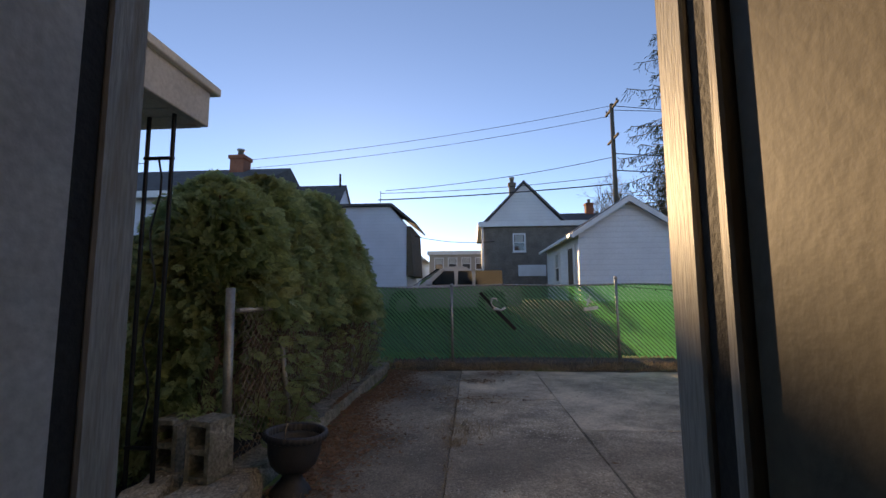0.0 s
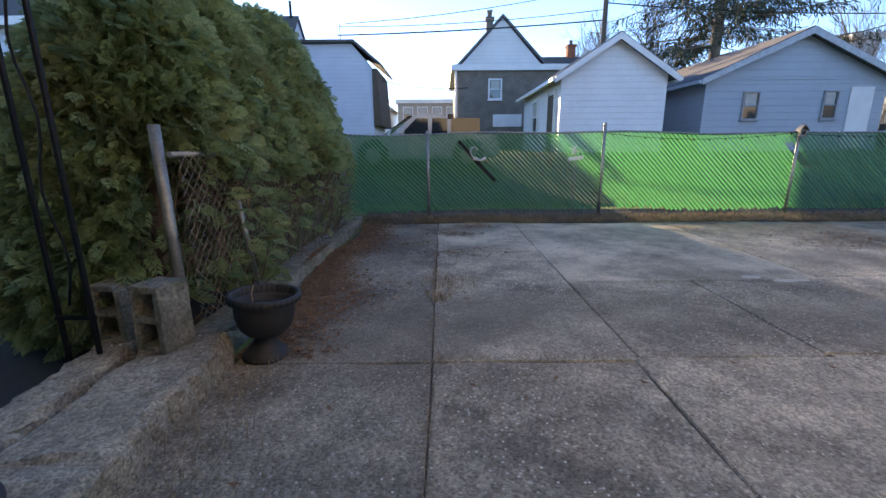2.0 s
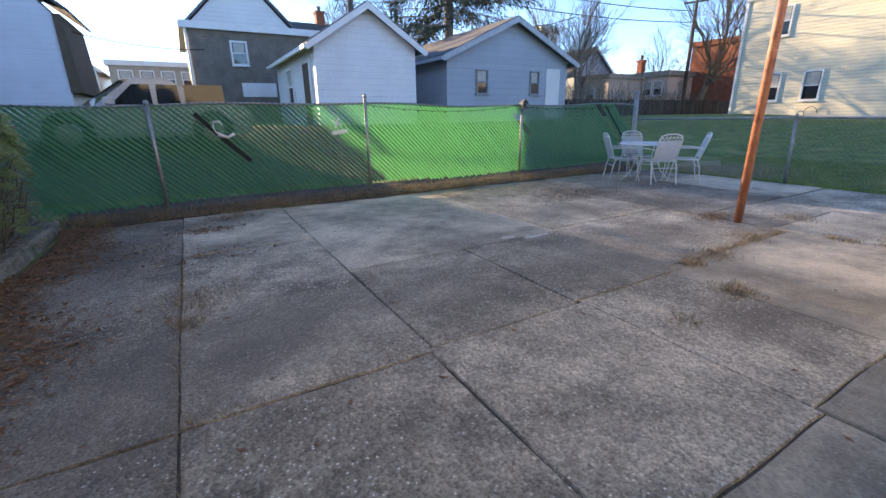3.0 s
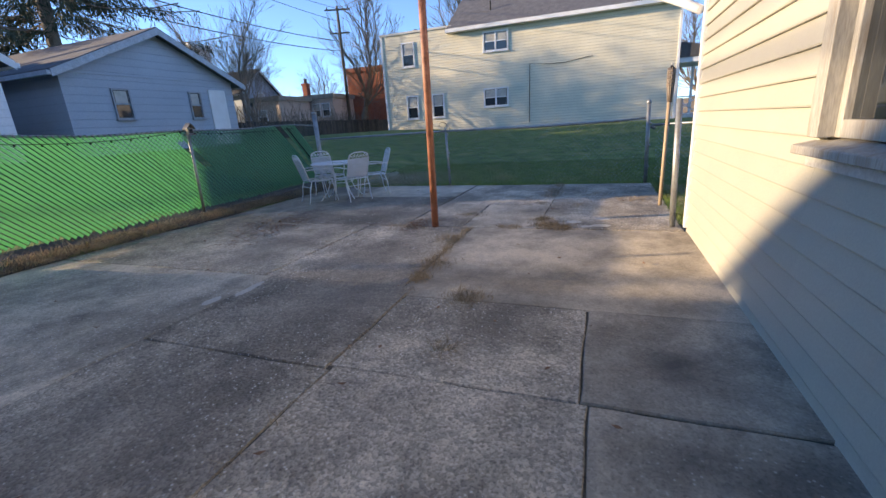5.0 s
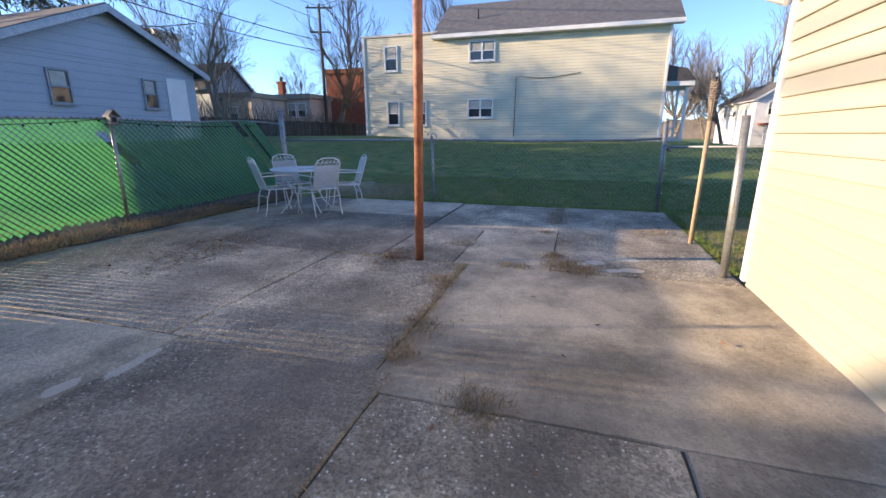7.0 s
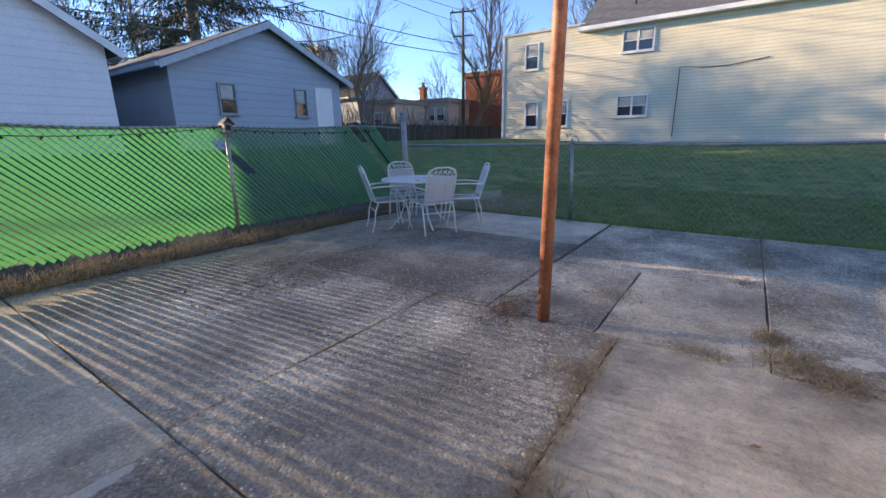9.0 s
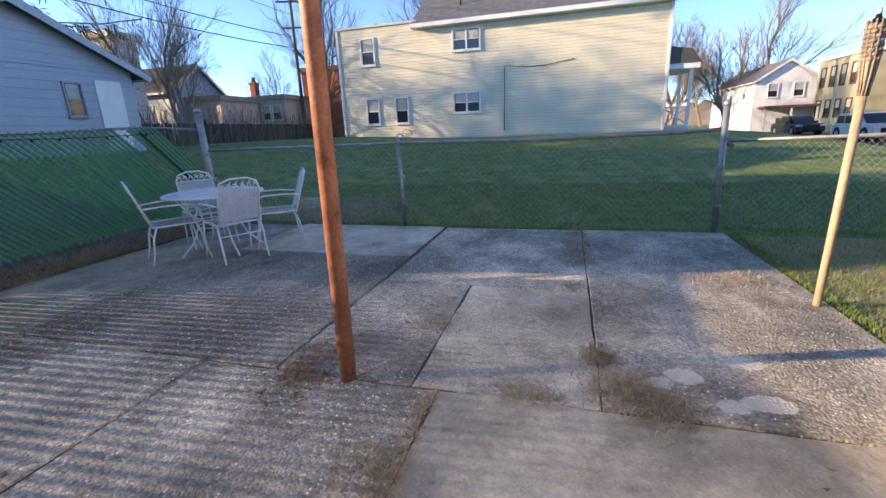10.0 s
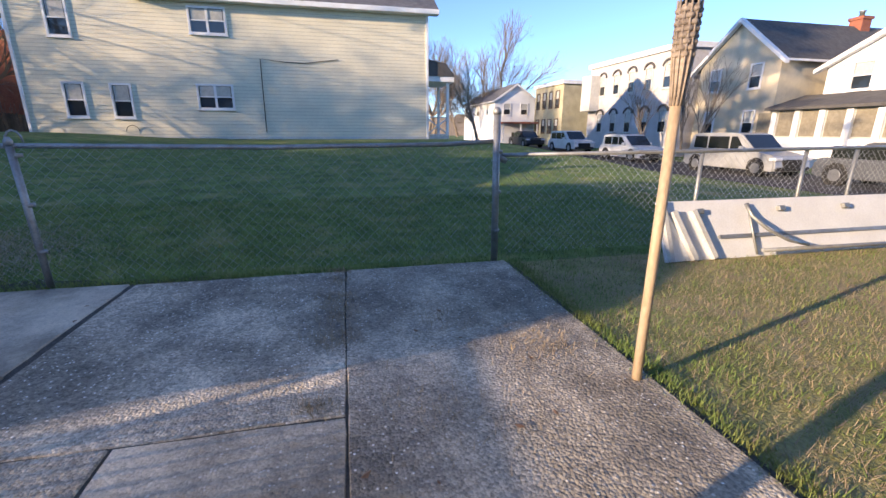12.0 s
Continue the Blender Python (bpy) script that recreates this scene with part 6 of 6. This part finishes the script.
for j in range(len(bank) - 1):
    f += [(3 * j, 3 * j + 3, 3 * j + 4, 3 * j + 1), (3 * j + 1, 3 * j + 4, 3 * j + 5, 3 * j + 2)]
tagged(raw("soil_bank", v, f, SOIL), "low bank of bare soil under the green fence", "soil", kind="structure")
clumps = [((5.75, 2.50), 0.10, 900), ((5.62, 2.32), 0.08, 600), ((6.05, 2.58), 0.06, 350), ((5.60, 2.9), 0.05, 120), ((3.24, 2.83), 0.09, 420), ((4.0, 3.38), 0.10, 260), ((3.6, 3.36), 0.06, 160), ((4.93, 3.55), 0.09, 260), ((2.46, 2.74), 0.07, 120), ((-0.30, 4.85), 0.16, 500), ((-0.36, 4.4), 0.06, 160), ((-0.60, 6.55), 0.15, 220), ((-0.25, 7.3), 0.14, 200), ((7.25, 2.75), 0.06, 90), ((6.32, 3.66), 0.12, 260), ((7.62, 1.36), 0.14, 320), ((8.0, 2.68), 0.10, 220), ((8.4, 2.66), 0.10, 200), ((8.7, 2.68), 0.10, 180), ((9.1, 2.66), 0.06, 100), ((7.1, 2.1), 0.2, 200), ((6.1, 2.62), 0.08, 160),
          ((5.55, 4.35), 0.15, 200), ((8.1, 1.9), 0.18, 180), ((9.38, 2.66), 0.06, 120), ((4.9, 6.3), 0.3, 300), ((5.5, 6.6), 0.3, 300), ((5.6, 3.05), 0.04, 90)]
pts = []
for (cx, cy), r, n in clumps:
    pts += [(cx + rng.normal(0, r), cy + rng.normal(0, r), 0.0) for _ in range(n)]
for _ in range(900):
    t = rng.random()
    pts.append((3.5 + 2.0 * t, 3.42 + 0.03 * rng.normal() + 0.05 * t, 0.0))
for _ in range(400):
    pts.append((-0.41 + 0.02 * rng.normal(), rng.uniform(1.5, 6), 0.0))
for _ in range(170):
    pts.append((-0.4 + 3.8 * rng.random() ** 1.7, 3.29 + 0.02 * rng.normal(), 0.0))
blades("joint_weeds", "dry weeds growing out of the slab joints", "weeds", pts, 0.015, 0.055, DRY, 2.2, 0.003)
pts = [(-1.4 + rng.normal(0, 0.14), rng.uniform(1.2, 3.2), 0.0) for _ in range(700)]
blades("curb_weeds", "dry weeds along the foot of the curb", "weeds", pts, 0.03, 0.10, DRY, 1.6, 0.003)
v, f = [], []
for k in range(7520):
    y = rng.uniform(3.3, 8.1)
    x = -1.68 + abs(rng.normal(0, 0.30)) * (0.7 + 0.5 * math.sin(y * 1.7) ** 2) + 0.1 * math.sin(y * 2)
    if k > 7400:
        x, y = rng.uniform(-1.6, 9), rng.uniform(1.2, 8.2)
    if 6400 < k <= 7400:
        cx, cy, sp = ((0.18, 7.75, 0.13), (-0.12, 7.15, 0.10), (-0.25, 6.0, 0.22), (5.0, 6.35, 0.3), (5.6, 6.75, 0.3), (5.62, 4.25, 0.12))[k % 6]
        x, y = cx + rng.normal(0, sp * 1.6), cy + rng.normal(0, sp * 0.8)
    zz = 0.004 + (0.13 if x < -1.72 else 0.0)
    s, q = rng.uniform(0.012, 0.032), rng.uniform(0, 6.28)
    t1, t2 = rng.normal(0, 0.35), rng.normal(0, 0.35)
    k0 = len(v)
    for a, b in ((1, 0), (0, 0.5), (-1, 0), (0, -0.5)):
        xa, ya = a * math.cos(q) - b * math.sin(q), a * math.sin(q) + b * math.cos(q)
        v.append((x + xa * s, y + ya * s, zz + 0.008 + s * abs(a * t1 + b * t2)))
    f.append((k0, k0 + 1, k0 + 2, k0 + 3))
tagged(raw("leaf_litter", v, f, LEAF), "brown dead leaves drifted against the curb", "leaves", kind="stuff")
tagged(raw("kerb_leaves", [(p[0] * 0.16 - 1.65 - 0.15, p[1], 0.145 + p[2] * 0.3) for p in v[:6000]], f[:1500], LEAF), "brown dead leaves lying on the kerb", "leaves", kind="stuff")

# ---- utility poles and wires ----
POLE = mat("weathered_pole", (0.15, 0.12, 0.095), 0.9, second=(0.10, 0.08, 0.06), scale=3, amount=0.4, mapping=(2, 2, 0.2))
POLES = [((8.1, 25.0, 0.6), 12.4, 0), ((36.2, 24.0, 0.6), 11.8, 20), ((-31.5, 27.0, 0.4), 11.4, 10)]
for (x, y, z), h, rz in POLES:
    p = thing("utility_pole", "weathered wooden utility pole with crossarms", "utility pole", (x, y, 0), rz, group="utility poles")
    part("shaft", rod(bm_new(), (0, 0, z), (0, 0, h), 0.16, 0.11, 10), POLE, p)
    for zz, w in ((h - 0.35, 1.1), (h - 2.2, 0.9)):
        part("crossarm", box(bm_new(), -0.05, 0.05, -w, w, zz, zz + 0.12), POLE, p)
    for k in (-1, 0, 1):
        part("insulator", lathe(bm_new(), [(0.05, h - 0.22), (0.06, h - 0.1), (0.03, h - 0.05)], (0, k * 0.9, 0), 8), IRON, p)
WIRES = [((8.1, 25.0, 12.3), (-15, 27, 10.3), 0.35, 0.014), ((8.1, 25.6, 11.9), (-15, 27.2, 9.8), 0.35, 0.014), ((8.1, 25, 9.2), (-5.3, 25, 7.5), 0.25, 0.018), ((8.1, 25, 8.1), (-5.6, 25, 7.35), 0.2, 0.018), ((8.1, 25, 7.6), (-5.7, 24.8, 6.9), 0.1, 0.035),
         ((8.1, 25.6, 12.3), (36.2, 24, 11.6), 0.5, 0.02), ((8.1, 24.4, 12.0), (36.2, 24, 10.6), 0.6, 0.02), ((8.1, 25, 9.4), (36.2, 24, 9.0), 0.6, 0.03), ((8.1, 25, 8.4), (36.2, 24, 8.2), 0.6, 0.03),
         ((36.2, 24, 11.6), (11, -9, 10.5), 0.8, 0.02), ((36.2, 23.4, 11.4), (12, -9, 10.2), 0.8, 0.02), ((-31.5, 27, 11.2), (-60, 60, 11), 0.5, 0.03), ((-31.5, 27, 11.2), (-18, 22, 8.6), 0.3, 0.02), ((-4.2, 26, 5.0), (1.2, 27, 4.6), 0.25, 0.02)]
for a, b, sg, r in WIRES:
    w = thing("overhead_wire", "thin dark overhead utility wire", "wire", group="overhead wires")
    a, b = Vector(a), Vector(b)
    pts = [a.lerp(b, t) - Vector((0, 0, 4 * sg * t * (1 - t))) for t in [j / 16 for j in range(17)]]
    part("strand", tube(bm_new(), pts, r, 5), DARK_GAP, w)

# ---- parked cars ----
TYRE = mat("tyre_rubber", (0.02, 0.02, 0.022), 0.8, bump=0.1)
RIM = mat("alloy_rim", (0.45, 0.46, 0.48), 0.35, 0.8, bump=0)
LAMP = mat("headlamp", (0.75, 0.77, 0.8), 0.15, bump=0, amount=0)
CARGLASS = glass_mat("car_glass", (0.015, 0.018, 0.02))


def car(x, y, colour_name, colour, L=4.7, W=1.85, H=1.7, kind="suv", label=""):
    z = ground_z(x, y) + 0.03
    c = thing("parked_car", label, "car", (x, y, z), 0, group="parked cars")
    paint = mat(colour_name, colour, 0.28, 0.25, scale=2, amount=0.05, bump=0, spec=0.6)
    h = L / 2
    g = 0.55 * H
    low = [(-h, 0.32), (-h + 0.05, 0.62), (-h + 0.15, 0.86), (-h + 1.15, g + 0.06), (h - 0.25, g + 0.10), (h - 0.05, 0.8), (h, 0.4), (h - 0.1, 0.26), (-h + 0.12, 0.24)]
    part("body", bevel(prism(bm_new(), low, "y", -W / 2, W / 2), 0.06, 2), paint, c)
    cab = [(-h + 1.05, g + 0.02), (-h + 1.85, H - 0.06), (-h + 2.2, H), (h - 0.7, H - 0.02), (h - 0.35, H - 0.1), (h - 0.18, g + 0.04)] if kind != "sedan" else [(-h + 1.2, g), (-h + 2.0, H - 0.04), (h - 1.6, H - 0.02), (h - 0.7, g + 0.02)]
    part("cabin", bevel(prism(bm_new(), cab, "y", -W / 2 + 0.10, W / 2 - 0.10), 0.05, 2), paint, c)
    zc0, zc1 = g + 0.10, H - 0.16
    xs = (-h + 1.55, -h + 2.35, h - 1.35, h - 0.5)
    for s in (-1, 1):
        for a, b in zip(xs, xs[1:]):
            part("side_window", prism(bm_new(), [(a + 0.04 + (0.0 if a > xs[0] else 0.0), zc0), (a + (0.45 if a == xs[0] else 0.06), zc1), (b - 0.06, zc1), (b - 0.04, zc0)], "y", s * (W / 2 - 0.105), s * (W / 2 - 0.085)), CARGLASS, c)
        for wx in (-h + 0.85, h - 0.85):
            q = sorted((s * (W / 2 - 0.20), s * (W / 2 + 0.014)))
            part("wheel_arch", rod(bm_new(), (wx, s * (W / 2 - 0.1), 0.36), (wx, s * (W / 2 + 0.006), 0.36), 0.41, n=24), DARK_GAP, c)
            wheel = part("wheel", rod(bm_new(), (wx, q[0], 0.34), (wx, q[1], 0.34), 0.34, n=24), TYRE, c)
            part("rim", rod(bm_new(), (wx, s * (W / 2 + 0.008), 0.34), (wx, s * (W / 2 + 0.024), 0.34), 0.22, 0.2, 16), RIM, wheel)
        part("headlight", bevel(box(bm_new(), -h + 0.0, -h + 0.30, min(s * 0.55, s * (W / 2 + 0.01)), max(s * 0.55, s * (W / 2 + 0.01)), 0.66, 0.80), 0.03), LAMP, c)
        part("mirror", bevel(box(bm_new(), -h + 1.5, -h + 1.68, min(s * W / 2, s * (W / 2 + 0.16)), max(s * W / 2, s * (W / 2 + 0.16)), g + 0.08, g + 0.24), 0.03), paint, c)
    part("windscreen", prism(bm_new(), [(-h + 1.10, g + 0.08), (-h + 1.13, g + 0.10), (-h + 1.86, H - 0.09), (-h + 1.80, H - 0.08)], "y", -W / 2 + 0.2, W / 2 - 0.2), CARGLASS, c)
    part("grille", bevel(box(bm_new(), -h - 0.01, -h + 0.1, -0.5, 0.5, 0.42, 0.72), 0.02), DARK_GAP, c)
    part("bumper", bevel(box(bm_new(), -h - 0.03, -h + 0.2, -W / 2 + 0.1, W / 2 - 0.1, 0.28, 0.42), 0.03), DARK_GAP, c)
    return c


car(30.4, -15.5, "white_car_paint", (0.75, 0.76, 0.78), 4.4, 1.8, 1.62, label="white compact sport utility car parked at the kerb")
car(38.6, -15.7, "pearl_car_paint", (0.70, 0.71, 0.73), 4.6, 1.8, 1.66, label="pearl white sport utility car parked at the kerb")
car(21.7, -15.0, "silver_car_paint", (0.42, 0.43, 0.45), 4.9, 1.85, 1.76, label="silver boxy car parked at the kerb")
car(15.6, -15.0, "slate_car_paint", (0.12, 0.13, 0.15), 4.6, 1.8, 1.5, "sedan", label="dark grey saloon car parked at the kerb")
car(45.2, -14.6, "black_car_paint", (0.03, 0.03, 0.035), 4.6, 1.8, 1.5, "sedan", label="black car parked further along the street")
car(-0.9, 13.2, "silver_alley_paint", (0.5, 0.51, 0.53), 4.2, 1.75, 1.45, "sedan", label="silver car parked in the alley")
